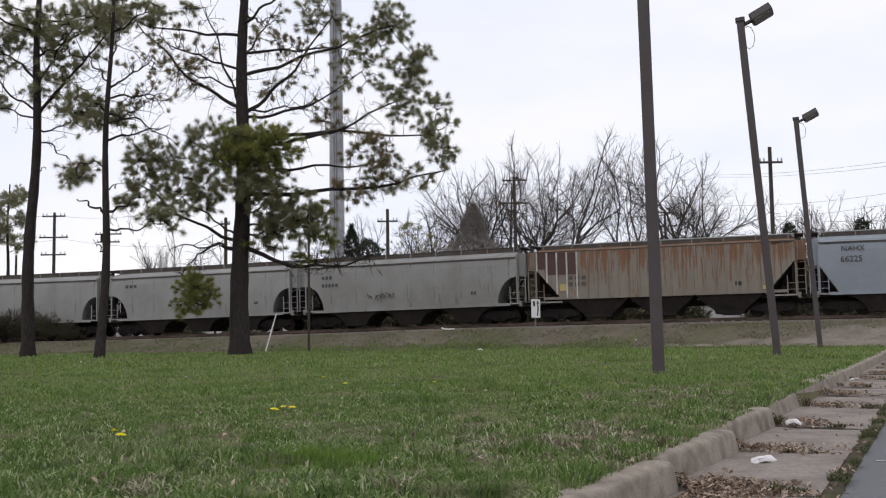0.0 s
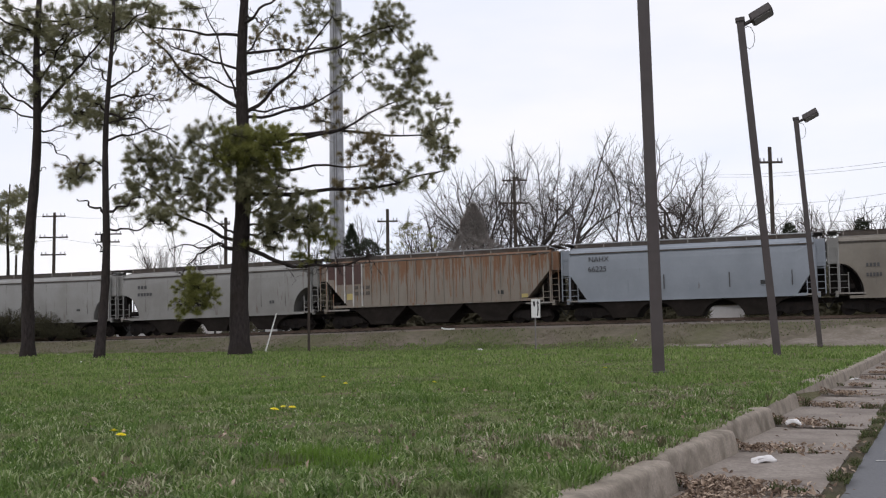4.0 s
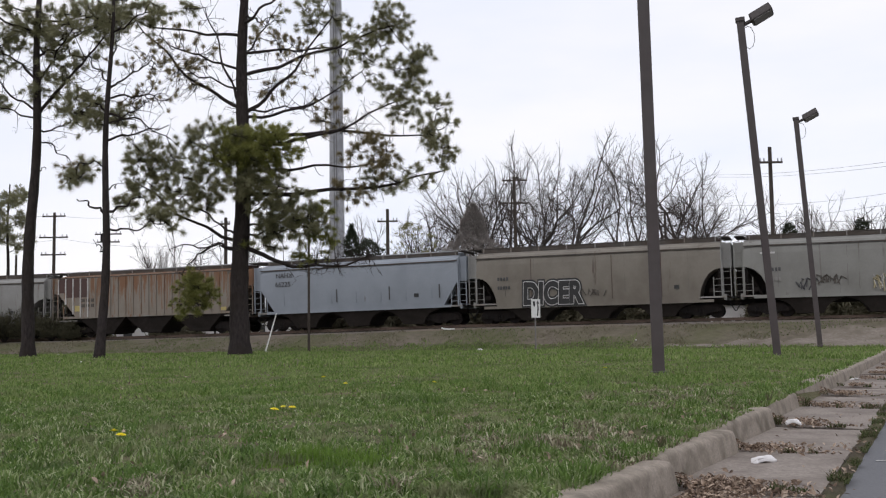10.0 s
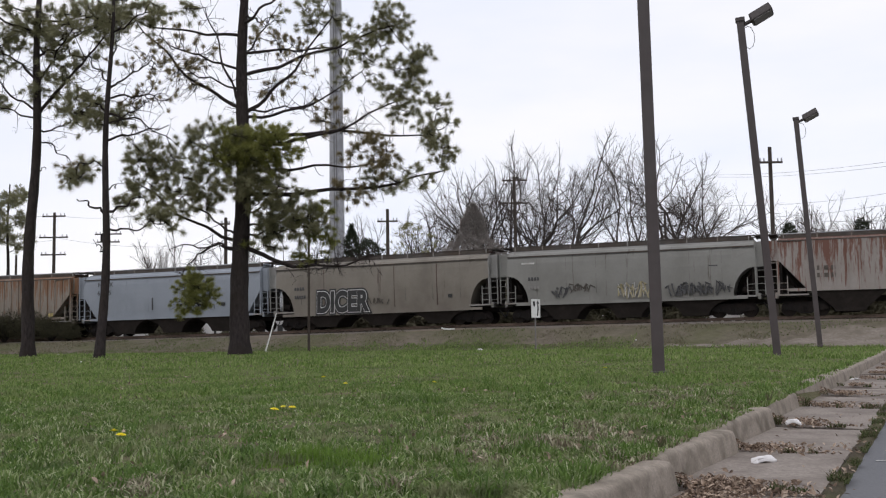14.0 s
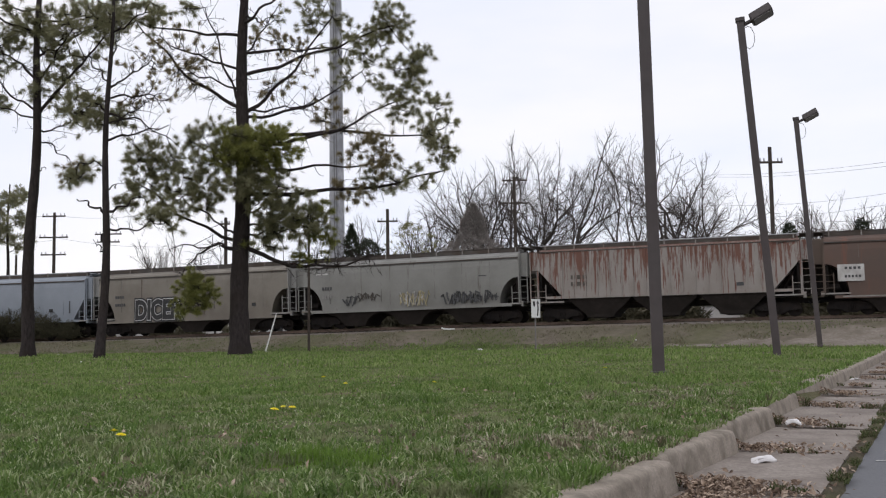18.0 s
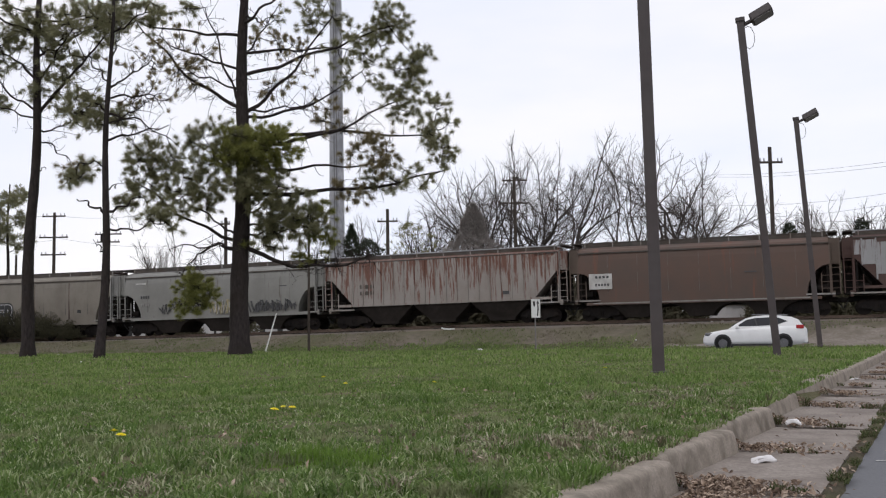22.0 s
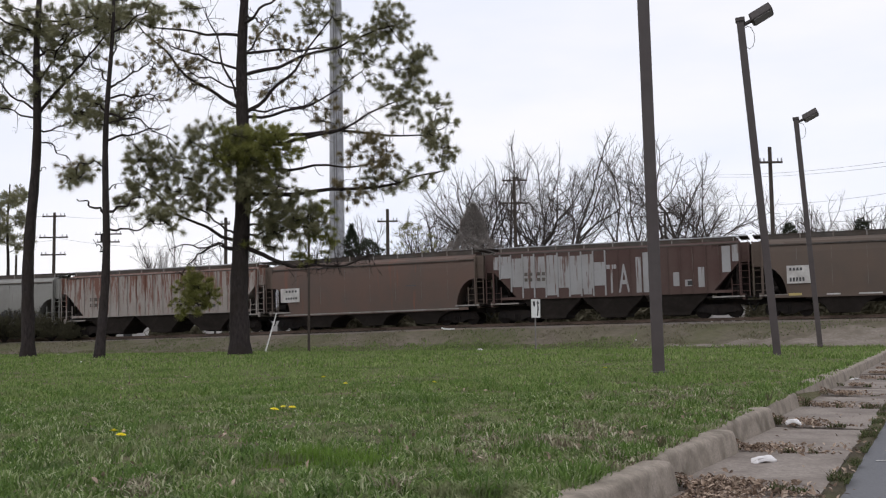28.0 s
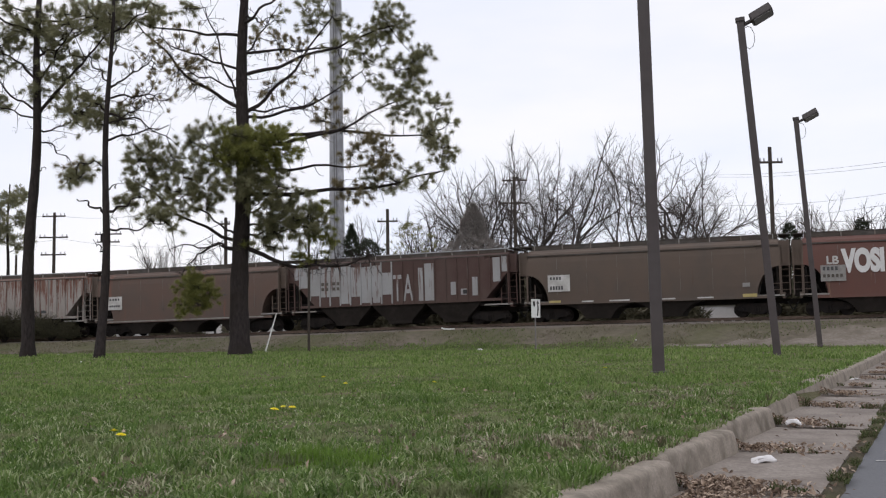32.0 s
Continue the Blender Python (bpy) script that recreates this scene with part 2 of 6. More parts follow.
build_ground()
strip("embankment", M_VERGE, span((-330, -90, 20), (-90, 40, 130), (40, 330, 20)), span((53.6, 59.2, 14)), 0.0, "low weedy railway embankment with dry brown grass", "embankment")
strip("ballast", M_BALLAST, span((-330, -90, 20), (-90, 40, 130), (40, 330, 20)), span((59.2, 60.2, 6), (60.2, 64.2, 6), (64.2, 69, 8)), 0.0, "grey crushed stone ballast under the railway", "ballast")
strip("road", M_ASPHALT, span((-330, -90, 20), (-90, 40, 90), (40, 400, 20)), span((46.9, 53.3, 8)), 0.0, "grey asphalt road below the railway embankment", "road")


def build_rails():
    for side in (-0.7175, 0.7175):
        prof = [(-0.07, 0.0), (0.07, 0.0), (0.02, 0.03), (0.02, 0.12), (0.036, 0.13), (0.036, 0.17), (-0.036, 0.17), (-0.036, 0.13), (-0.02, 0.12), (-0.02, 0.03)]
        us = span((-330, -90, 12), (-90, 40, 65), (40, 330, 10))
        verts, faces, n = [], [], len(prof)
        for u in us:
            for a, h in prof:
                verts.append(plan(u, TRACK_V + side + a, bed(u) + 0.05 + h))
        for i in range(len(us) - 1):
            for k in range(n):
                faces.append((i * n + k, i * n + (k + 1) % n, (i + 1) * n + (k + 1) % n, (i + 1) * n + k))
        tagged(link_mesh("rail", mesh_from("rail", verts, faces), M_RAIL), "worn steel rail on wooden ties", "rail", "rails of the track", "structure")


build_rails()


def build_ties():
    track = thing("track_ties", Matrix.Identity(4), "dark creosoted wooden ties bedded in ballast", "railway ties", kind="structure")
    me = None
    for i in range(150):
        u = -78 + 0.6 * i
        if me is None:
            bm = boxed((0, 0, 0), (0.23, 2.6, 0.16), bevel=0.012)
            tie = part("tie", bm, M_TIE, track)
            me = tie.data
        else:
            tie = link_mesh("tie", me, None, track)
        w = plan(u, TRACK_V, bed(u) - 0.03)
        tie.matrix_basis = Matrix.Translation(w) @ pose(0, 0, 0, 0, 0, -20.0 + 0.8 * math.sin(i * 7.1))


build_ties()
RAIL_TOP = 0.22

# ---- kerb and gutter ----
asph = [KERB_A + KERB_N * p + KERB_D * q for p, q in ((0.70, -14), (34, -14), (34, 32), (0.70, 32))]
road_near = link_mesh("car_park", mesh_from("car_park", [(w.x, w.y, -0.155) for w in asph], [(0, 1, 2, 3)]), M_ASPHALT)
tagged(road_near, "worn grey asphalt beside the concrete gutter", "asphalt", kind="structure")


KERB_JOINTS = [-13.9, -12.0, -9.9, -7.7, -5.6, -3.72, -1.87, 0.03, 1.70, 3.63, 5.68, 7.6, 9.4, 11.3, 13.2, 15.1, 17.0, 18.9, 20.8, 22.7, 24.6, 26.5]
# each section: start and end along the kerb line, and how far each end stands off that line
KERB_SECTIONS = [(-13.9, -12.0, -0.06, 0.0), (-11.95, -9.9, -0.06, 0.0), (-9.85, -7.7, -0.06, 0.0), (-7.65, -5.65, -0.07, 0.0), (-5.6, -3.75, -0.08, 0.0), (-3.69, -1.9, -0.10, 0.0), (-1.84, 0.0, -0.085, 0.0), (0.07, 1.68, -0.11, 0.0), (1.75, 3.60, -0.14, -0.05), (3.67, 5.65, -0.17, -0.11),
                 (5.73, 9.40, -0.21, -0.12), (9.43, 13.2, -0.12, -0.08), (13.23, 17.0, -0.09, -0.07), (17.03, 20.8, -0.08, -0.07), (20.83, 26.5, -0.07, -0.07)]


def build_kerb():
    kerb = thing("kerb", Matrix.Identity(4), "weathered tan concrete kerb sections with open joints", "kerb", kind="structure")
    gutter = thing("gutter", Matrix.Identity(4), "cracked concrete gutter slabs with leaf litter", "gutter", kind="structure")
    rot = Matrix((KERB_N, KERB_D, (0, 0, 1))).transposed().to_4x4()
    prof = [(-0.20, -0.30), (0.015, -0.30), (0.0, -0.15), (-0.022, -0.030), (-0.028, -0.008), (-0.044, 0.006), (-0.08, 0.012), (-0.16, 0.014), (-0.20, 0.0)]
    m = len(prof)
    for i, (q0, q1, p0, p1) in enumerate(KERB_SECTIONS):
        rnd = random.Random(i + 36)
        step = q1 - q0
        bm = bmesh.new()
        n = max(12, int(step * 8))
        ys = [0.0, 0.02, 0.05] + [0.10 + (step - 0.20) * j / n for j in range(n + 1)] + [step - 0.05, step - 0.02, step]
        rings = []
        for j, y in enumerate(ys):
            pull = (0.030, 0.013, 0.004)[min(j, len(ys) - 1 - j)] if min(j, len(ys) - 1 - j) < 3 else 0.0
            crack = 0.007 if i in (6, 7) and j == 3 + n * 5 // 9 else 0.0
            ring = []
            for k, (x, z) in enumerate(prof):
                jit = 0.004 * noise.noise((i * 3.1 + y * 2.0, k * 0.3, 2.0)) + 0.003 * noise.noise((i * 5.1 + y * 9.0, k * 0.9, 7.0)) * (3 <= k <= 5)
                ring.append(bm.verts.new((x - ((pull * 0.6 + crack) if 2 <= k <= 5 else 0) + jit, y, z - ((pull + crack) if 3 <= k <= 8 else 0) + jit)))
            rings.append(ring)
        for a, b in zip(rings, rings[1:]):
            for k in range(m):
                bm.faces.new((a[k], a[(k + 1) % m], b[(k + 1) % m], b[k]))
        bm.faces.new(rings[0][::-1])
        bm.faces.new(rings[-1])
        bmesh.ops.recalc_face_normals(bm, faces=bm.faces)
        ob = part("kerb_section", bm, M_KERB, kerb, smooth=True)
        ob.data.set_sharp_from_angle(angle=radians(42))
        base = KERB_A + KERB_D * q0
        ob.matrix_basis = Matrix.Translation((base.x, base.y, rnd.uniform(-0.008, 0.008))) @ rot @ pose(p0, 0, 0, rnd.uniform(-0.2, 0.3), rnd.uniform(-1.0, 1.0), -math.degrees(math.atan2(p1 - p0, step)))
    for i, (q0, q1) in enumerate(zip(KERB_JOINTS, KERB_JOINTS[1:])):
        rnd = random.Random(i + 136)
        step = q1 - q0
        base = KERB_A + KERB_D * q0
        bm = bmesh.new()
        nx, ny = 9, 14
        grid = []
        for a in range(nx + 1):
            row = []
            for b in range(ny + 1):
                ex = min(a, nx - a) == 0 or min(b, ny - b) == 0
                row.append(bm.verts.new((-0.26 + 0.91 * a / nx, 0.012 + (step - 0.024) * b / ny, -0.007 * ex + 0.006 * noise.noise((a * 0.4 + i * 3, b * 0.4, 1.0)))))
            grid.append(row)
        for a in range(nx):
            for b in range(ny):
                bm.faces.new((grid[a][b], grid[a + 1][b], grid[a + 1][b + 1], grid[a][b + 1]))
        skirt = [e for e in bm.edges if e.is_boundary]
        low = bmesh.ops.extrude_edge_only(bm, edges=skirt)
        for v in low["geom"]:
            if isinstance(v, bmesh.types.BMVert):
                v.co.z -= 0.08
        bmesh.ops.recalc_face_normals(bm, faces=bm.faces)
        sl = part("gutter_slab", bm, M_SLAB, gutter, smooth=True)
        sl.data.set_sharp_from_angle(angle=radians(40))
        sl.matrix_basis = Matrix.Translation((base.x, base.y, -0.150 + rnd.uniform(-0.007, 0.007))) @ rot @ pose(0, 0, 0, rnd.uniform(-0.35, 0.35), rnd.uniform(-1.0, 0.6), 0)


build_kerb()


# soil and weeds between the slabs and the asphalt
def gutter_edge():
    verts, faces = [], []
    n = 150
    for i in range(n + 1):
        q = -13.9 + 41.9 * i / n
        for p, h in ((0.61, -0.03), (0.645, 0.004), (0.685, 0.020), (0.715 + 0.03 * noise.noise((q * 1.4, 0, 3)), 0.012), (0.755 + 0.05 * noise.noise((q * 2.1, 2, 3)), -0.03)):
            w = KERB_A + KERB_N * p + KERB_D * q
            verts.append((w.x, w.y, -0.150 + h + 0.012 * noise.noise((w.x * 6, w.y * 6, 2))))
        if i:
            for k in range(4):
                faces.append(((i - 1) * 5 + k, i * 5 + k, i * 5 + k + 1, (i - 1) * 5 + k + 1))
    ob = link_mesh("gutter_soil", mesh_from("gutter_soil", verts, faces), M_SOIL, smooth=True)
    return tagged(ob, "strip of dark soil between gutter and asphalt", "soil", kind="structure")


M_SOIL = surface("dark_soil", (0.040, 0.032, 0.023), (0.085, 0.068, 0.048), 18.0, 0.95, c3=(0.085, 0.085, 0.04), big=1.5, bumps=0.8, depth=0.02, where="World")
gutter_edge()


def gravel_wedge():
    us, vs = span((-9, 48, 100)), span((0, 1, 8))
    verts, faces = [], []
    for u in us:
        w = max(0.02, min(4.0, 0.1 + (u + 9) * 0.34 + 1.1 * noise.noise((u * 0.45, 0, 0)) + 0.7 * noise.noise((u * 1.7, 3, 0))))
        for f in vs:
            p = plan(u, 54.6 + 0.8 * noise.noise((u * 0.9, 7, 0)) + w * f)
            verts.append((p.x, p.y, ground_z(p.x, p.y) + 0.03))
    n = len(vs)
    for i in range(len(us) - 1):
        for j in range(n - 1):
            faces.append((i * n + j, (i + 1) * n + j, (i + 1) * n + j + 1, i * n + j + 1))
    ob = link_mesh("gravel_patch", mesh_from("gravel_patch", verts, faces), M_GRAVEL, smooth=True)
    return tagged(ob, "pale worn gravel patch on the embankment", "gravel", kind="structure")


gravel_wedge()


# ---- covered hopper cars ----
SIDE = [(1.50, 1.30), (1.53, 1.8), (1.56, 2.4), (1.57, 3.0), (1.56, 3.6), (1.52, 3.95), (1.40, 4.20), (1.05, 4.38), (0.5, 4.46)]


def hopper_body(lb, cut_z, cut_x, flat, lo, arch):
    """The tank: full length above, lower corners cut away towards the trucks."""
    bm = bmesh.new()
    top = 4.46
    zs = [lo, 1.8, 2.4, 3.0, 3.6, 3.95, 4.20, 4.38, 4.46]

    def width(z):
        if flat:
            return 1.56 if z < 4.21 else 1.56 - (z - 4.21) * 3.4
        if z < 1.3:
            return 1.48
        for (w0, z0), (w1, z1) in zip(SIDE, SIDE[1:]):
            if z <= z1:
                return w0 + (w1 - w0) * (z - z0) / (z1 - z0)
        return 0.5

    if arch:
        cut = [(cut_x * f, lo + (cut_z - lo) * math.sqrt(max(0.0, 1 - f * f))) for f in (0.0, 0.3, 0.55, 0.75, 0.9, 0.97, 1.0)]
    else:
        cut = [(0.0, cut_z), (cut_x * 0.5, (cut_z + lo) / 2), (cut_x, lo)]
    stations = [(-lb / 2 + d, z) for d, z in cut]
    stations += [(-lb / 2 + cut_x + (lb - 2 * cut_x) * i / 6, lo) for i in range(1, 6)]
    stations += [(lb / 2 - d, z) for d, z in reversed(cut)]
    rings = []
    for x, zmin in stations:
        pts = []
        for z in zs:
            zz = zmin + (z - lo) * (top - zmin) / (top - lo) if zmin > lo else z
            pts.append((width(zz), zz))
        ring = [bm.verts.new((x, -w, z)) for w, z in pts] + [bm.verts.new((x, w, z)) for w, z in reversed(pts)]
        rings.append(ring)
    n = len(rings[0])
    for a, b in zip(rings, rings[1:]):
        for k in range(n):
            bm.faces.new((a[k], a[(k + 1) % n], b[(k + 1) % n], b[k]))
    bm.faces.new(rings[0])
    bm.faces.new(rings[-1][::-1])
    bmesh.ops.recalc_face_normals(bm, faces=bm.faces)
    return bm


M_EAVES = surface("dark_eaves_steel", (0.055, 0.050, 0.046), (0.11, 0.10, 0.092), 2.0, 0.8, c3=(0.07, 0.055, 0.045), big=0.8, bumps=0.2)
M_PALE = surface("pale_step_paint", (0.205, 0.20, 0.188), (0.290, 0.28, 0.264), 5.0, 0.75, c3=(0.17, 0.14, 0.115), big=1.5, bumps=0.1)
M_JOINT = surface("joint_grime", (0.125, 0.116, 0.105), (0.185, 0.172, 0.158), 3.0, 0.85, bumps=0.1)
M_SEAM = surface("seam_grime", (0.075, 0.066, 0.057), (0.125, 0.112, 0.098), 3.0, 0.85, bumps=0.1)
TRUCK = {}


def truck_meshes():
    bm = bmesh.new()
    prism(bm, [(-1.25, 0.38), (-1.1, 0.62), (-0.55, 0.78), (0.55, 0.78), (1.1, 0.62), (1.25, 0.38), (0.95, 0.36), (0.5, 0.30), (0.3, 0.16), (-0.3, 0.16), (-0.5, 0.30), (-0.95, 0.36)], -0.06, 0.06)
    for s in (-0.14, 0.0, 0.14):
        rod(bm, (s, -0.09, 0.28), (s, -0.09, 0.55), 0.055, seg=8)
    for s in (-0.89, 0.89):
        rod(bm, (s, -0.12, 0.44), (s, 0.05, 0.44), 0.13, seg=10)
    TRUCK["frame"] = bm
    bm = bmesh.new()
    rod(bm, (0, -0.98, 0), (0, 0.98, 0), 0.08, seg=8)
    for s in (-0.755, 0.755):
        rod(bm, (0, s - 0.07, 0), (0, s + 0.07, 0), 0.42, seg=20)
        rod(bm, (0, s - 0.085, 0), (0, s + 0.085, 0), 0.17, seg=10)
        for k in range(3):
            a = k * 2.094
            rod(bm, (0.27 * math.cos(a), s - 0.078, 0.27 * math.sin(a)), (0.27 * math.cos(a), s + 0.078, 0.27 * math.sin(a)), 0.045, seg=6)
    TRUCK["wheels"] = bm
    for k in list(TRUCK):
        me = bpy.data.meshes.new(k)
        TRUCK[k].to_mesh(me)
        TRUCK[k].free()
        me.materials.append(M_DARKSTEEL)
        TRUCK[k] = me
    TRUCK["bolster"] = bpy.data.meshes.new("bolster")
    bm = boxed((0, 0, 0.62), (0.36, 1.9, 0.26), bevel=0.03)
    bm.to_mesh(TRUCK["bolster"])
    bm.free()
    TRUCK["bolster"].materials.append(M_DARKSTEEL)


truck_meshes()
WHEELSETS = []


def hopper_car(length, style, paint, label, trim=None, ends=None, bays=3, ribs=0, roof_paint=None, low=1.2, arch=True, margin=0.05, board=None, chutes=None, web=True):
    """A covered hopper; x runs along the track, the camera is on the side of negative y, z = 0 on the rail."""
    trim, ends = trim or paint, ends or paint
    car = thing("hopper_car", Matrix.Identity(4), label, "hopper car", "hopper cars of the freight train")
    lb, half = length - 1.27, length / 2
    flat = style != "round"
    cut_x, cut_z = (1.5, 3.15) if flat else ((1.25, 2.85) if arch else (1.0, 2.75))
    part("body", hopper_body(lb, cut_z, cut_x, flat, low, arch and not flat), paint, car, smooth=False)
    for s in (-1, 1):
        part("side_sill", boxed((0, s * 1.535, low), (length - 2.2, 0.09, 0.16)), paint, car)
        # eaves strip under the roof
        part("eaves_rail", boxed((0, s * 1.50, 4.03 if not flat else 4.23), (lb + 0.02, 0.16, 0.07)), M_EAVES, car)
        # roof walkway edge carried on brackets
        part("running_board", boxed((0, s * 0.62, 4.70), (length - 0.5, 0.42, 0.045)), board or (M_GALV if flat else M_EAVES), car)
        # dark band: hatch sides and the running board's shadow, put into one colour
        part("shaded_coaming", boxed((0, s * 0.79, 4.545), (lb - 0.3, 0.05, 0.22)), M_EAVES, car)
        for i in range(9):
            x = -lb / 2 + 0.3 + (lb - 0.6) * i / 8
            part("bracket", boxed((x, s * 0.84, 4.58), (0.06, 0.05, 0.30)), M_PALE, car)
    n_h = 10
    for i in range(n_h):
        x = -lb / 2 + lb * (i + 0.5) / n_h
        part("hatch", boxed((x, 0, 4.53), (lb / n_h - 0.12, 0.62, 0.16), bevel=0.03), roof_paint or trim, car)
    if not flat:
        for k in range(1, 8):
            x = -lb / 2 + lb * k / 8
            for s in (-1, 1):
                part("panel_seam", boxed((x, s * 1.550, 2.75), (0.016, 0.035, 2.2)), M_JOINT if arch else paint, car)
    roof_z = 4.19
    for k in range(ribs):
        x = -lb / 2 + margin + (lb - 2 * margin) * k / (ribs - 1)
        e = min(x + lb / 2, lb / 2 - x)
        z0 = low if e >= cut_x else cut_z - (cut_z - low) * e / cut_x
        for s in (-1, 1):
            part("side_rib", boxed((x, s * 1.575, (z0 + roof_z) / 2), (0.085, 0.09, roof_z - z0)), paint, car)
    # discharge chutes
    inner = lb - 2 * cut_x - 0.5
    w = inner / bays if not chutes else chutes[1] - chutes[0]
    for x in chutes or [-inner / 2 + w * (i + 0.5) for i in range(bays)]:
        bm = bmesh.new()
        mouth = w * 0.49
        if flat:
            outline = ((mouth, 1.46, low + 0.01), (mouth * 0.96, 1.44, low * 0.86), (mouth * 0.46, 1.22, 0.42), (mouth * 0.42, 1.20, 0.22))
        else:
            outline = [(mouth * f, 1.46 - 0.26 * (1 - g), 0.16 + (low - 0.15) * g) for f, g in ((1.0, 1.0), (0.99, 0.86), (0.86, 0.80), (0.68, 0.68), (0.54, 0.48), (0.44, 0.24), (0.38, 0.0))]
        rings = []
        for hx, hy, z in outline:
            rings.append([bm.verts.new((x + a * hx, b * hy, z)) for a, b in ((-1, -1), (1, -1), (1, 1), (-1, 1))])
        for a, b in zip(rings, rings[1:]):
            for k in range(4):
                bm.faces.new((a[k], a[(k + 1) % 4], b[(k + 1) % 4], b[k]))
        bm.faces.new(rings[-1])
        bmesh.ops.recalc_face_normals(bm, faces=bm.faces)
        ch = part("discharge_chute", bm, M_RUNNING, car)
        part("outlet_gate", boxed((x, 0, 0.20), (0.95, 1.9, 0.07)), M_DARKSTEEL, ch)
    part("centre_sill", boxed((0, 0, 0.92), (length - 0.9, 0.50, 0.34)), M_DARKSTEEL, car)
    for s in (-1, 1):
        # end platform, end posts, ladders and coupler
        xe = s * (half - 0.46)
        part("end_sill", boxed((xe, 0, 1.18), (0.16, 3.0, 0.32)), ends, car)
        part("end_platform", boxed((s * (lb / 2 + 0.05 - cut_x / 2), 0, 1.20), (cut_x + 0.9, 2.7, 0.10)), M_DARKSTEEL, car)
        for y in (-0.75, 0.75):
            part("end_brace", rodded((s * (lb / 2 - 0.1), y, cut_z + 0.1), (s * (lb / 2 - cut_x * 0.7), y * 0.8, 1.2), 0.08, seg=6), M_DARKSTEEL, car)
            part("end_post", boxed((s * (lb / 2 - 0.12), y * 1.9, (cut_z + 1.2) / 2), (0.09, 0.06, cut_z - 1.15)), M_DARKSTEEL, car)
        # end wall between the corner posts, standing out over the coupler
        part("end_bulkhead", boxed((s * (lb / 2 + 0.295), 0, (cut_z + 4.28) / 2), (0.59, 2.62, 4.28 - cut_z)), ends, car)
        for y in (-1, 1):
            part("corner_post", boxed((s * (lb / 2 + 0.02), y * 1.53, 2.68), (0.075, 0.07, 3.0)), ends, car)
            part("side_step", boxed((s * (lb / 2 - cut_x / 2 + 0.1), y * 1.50, 1.19), (cut_x + 0.3, 0.10, 0.09)), M_PALE, car)
            bm = bmesh.new()
            tall = (cut_z - low) * 0.62
            box(bm, (s * (lb / 2 - 0.44), y * 1.51, 1.2 + tall / 2), (0.05, 0.045, tall))
            for i in range(int(tall / 0.36)):
                box(bm, (s * (lb / 2 - 0.21), y * 1.51, 1.5 + 0.36 * i), (0.44, 0.026, 0.028))
            part("ladder", bm, ends, car)
            bm = bmesh.new()
            for dx in (0.09, 0.53):
                box(bm, (s * (lb / 2 + dx), y * 1.43, 2.76), (0.055, 0.055, 3.1))
            for i in range(7):
                box(bm, (s * (lb / 2 + 0.31), y * 1.43, 1.5 + 0.38 * i), (0.44, 0.026, 0.028))
            part("end_ladder", bm, ends, car)
        for y in (-1.2, -0.4, 0.4, 1.2):
            part("end_rib", boxed((s * (lb / 2 + 0.60), y, (cut_z + 4.2) / 2), (0.024, 0.07, 4.1 - cut_z)), ends, car)
        if web:
            e = lb / 2
            # dark web plate, extended to block the view and stand in for shade
            bm = prism(bmesh.new(), [(s * x, z) for x, z in ((e - cut_x, 1.2), (e + 0.55, 1.2), (e + 0.55, cut_z - 0.01), (e - 0.3, cut_z), (e - cut_x * 0.8, cut_z - 0.6))], 0.28, 0.32)
            part("end_shade_plate", bm, M_DARKSTEEL, car)
        part("brake_cylinder", rodded((s * (lb / 2 - 0.75), -0.95, 1.55), (s * (lb / 2 - 0.15), -0.95, 1.55), 0.17, seg=10), M_DARKSTEEL, car)
        part("air_tank", rodded((s * (lb / 2 - 0.5), 0.2, 1.6), (s * (lb / 2 - 0.5), 1.2, 1.6), 0.22, seg=10), M_DARKSTEEL, car)
        part("roof_end_step", boxed((s * (lb / 2 + 0.26), 0, 4.65), (0.5, 2.6, 0.05)), M_EAVES, car)
        part("coupler", boxed((s * (half - 0.22), 0, 0.86), (0.62, 0.30, 0.30), bevel=0.05), M_DARKSTEEL, car)
        part("air_hose", rodded((s * (half - 0.3), -0.35, 0.85), (s * (half - 0.02), -0.2, 0.38), 0.035, seg=6), M_BLACK, car)
        t = new("truck")
        t.parent = car
        t.matrix_basis = pose(s * (half - 1.95), 0, 0)
        link_mesh("bolster", TRUCK["bolster"], None, t)
        for y in (-1.0, 1.0):
            link_mesh("side_frame", TRUCK["frame"], None, t).location = (0, y, 0)
        for x in (-0.89, 0.89):
            wset = link_mesh("wheelset", TRUCK["wheels"], None, t)
            wset.location = (x, 0, 0.42)
            WHEELSETS.append((wset, x))
    return car


def stencil_bars(car, x, z, w, h, material, rows=1, n=4, y=-1.585):
    """Lettering too small to read: rows of short bars."""
    for r in range(rows):
        for i in range(n):
            part("stencil", boxed((x + w * (i + 0.5) / n, y, z - r * h * 1.7), (w / n * 0.62, 0.03, h)), material, car)


P_GREY = painted_steel("grey_hopper_paint", (0.255, 0.252, 0.243), (0.182, 0.174, 0.162), (0.150, 0.128, 0.108), 0.24, 1.6)
P_GREY2 = painted_steel("dull_grey_hopper_paint", (0.232, 0.229, 0.218), (0.165, 0.156, 0.143), (0.125, 0.100, 0.083), 0.26, 1.6)
P_BLUE = painted_steel("blue_grey_hopper_paint", (0.237, 0.261, 0.295), (0.187, 0.206, 0.232), (0.083, 0.060, 0.049), 0.05)
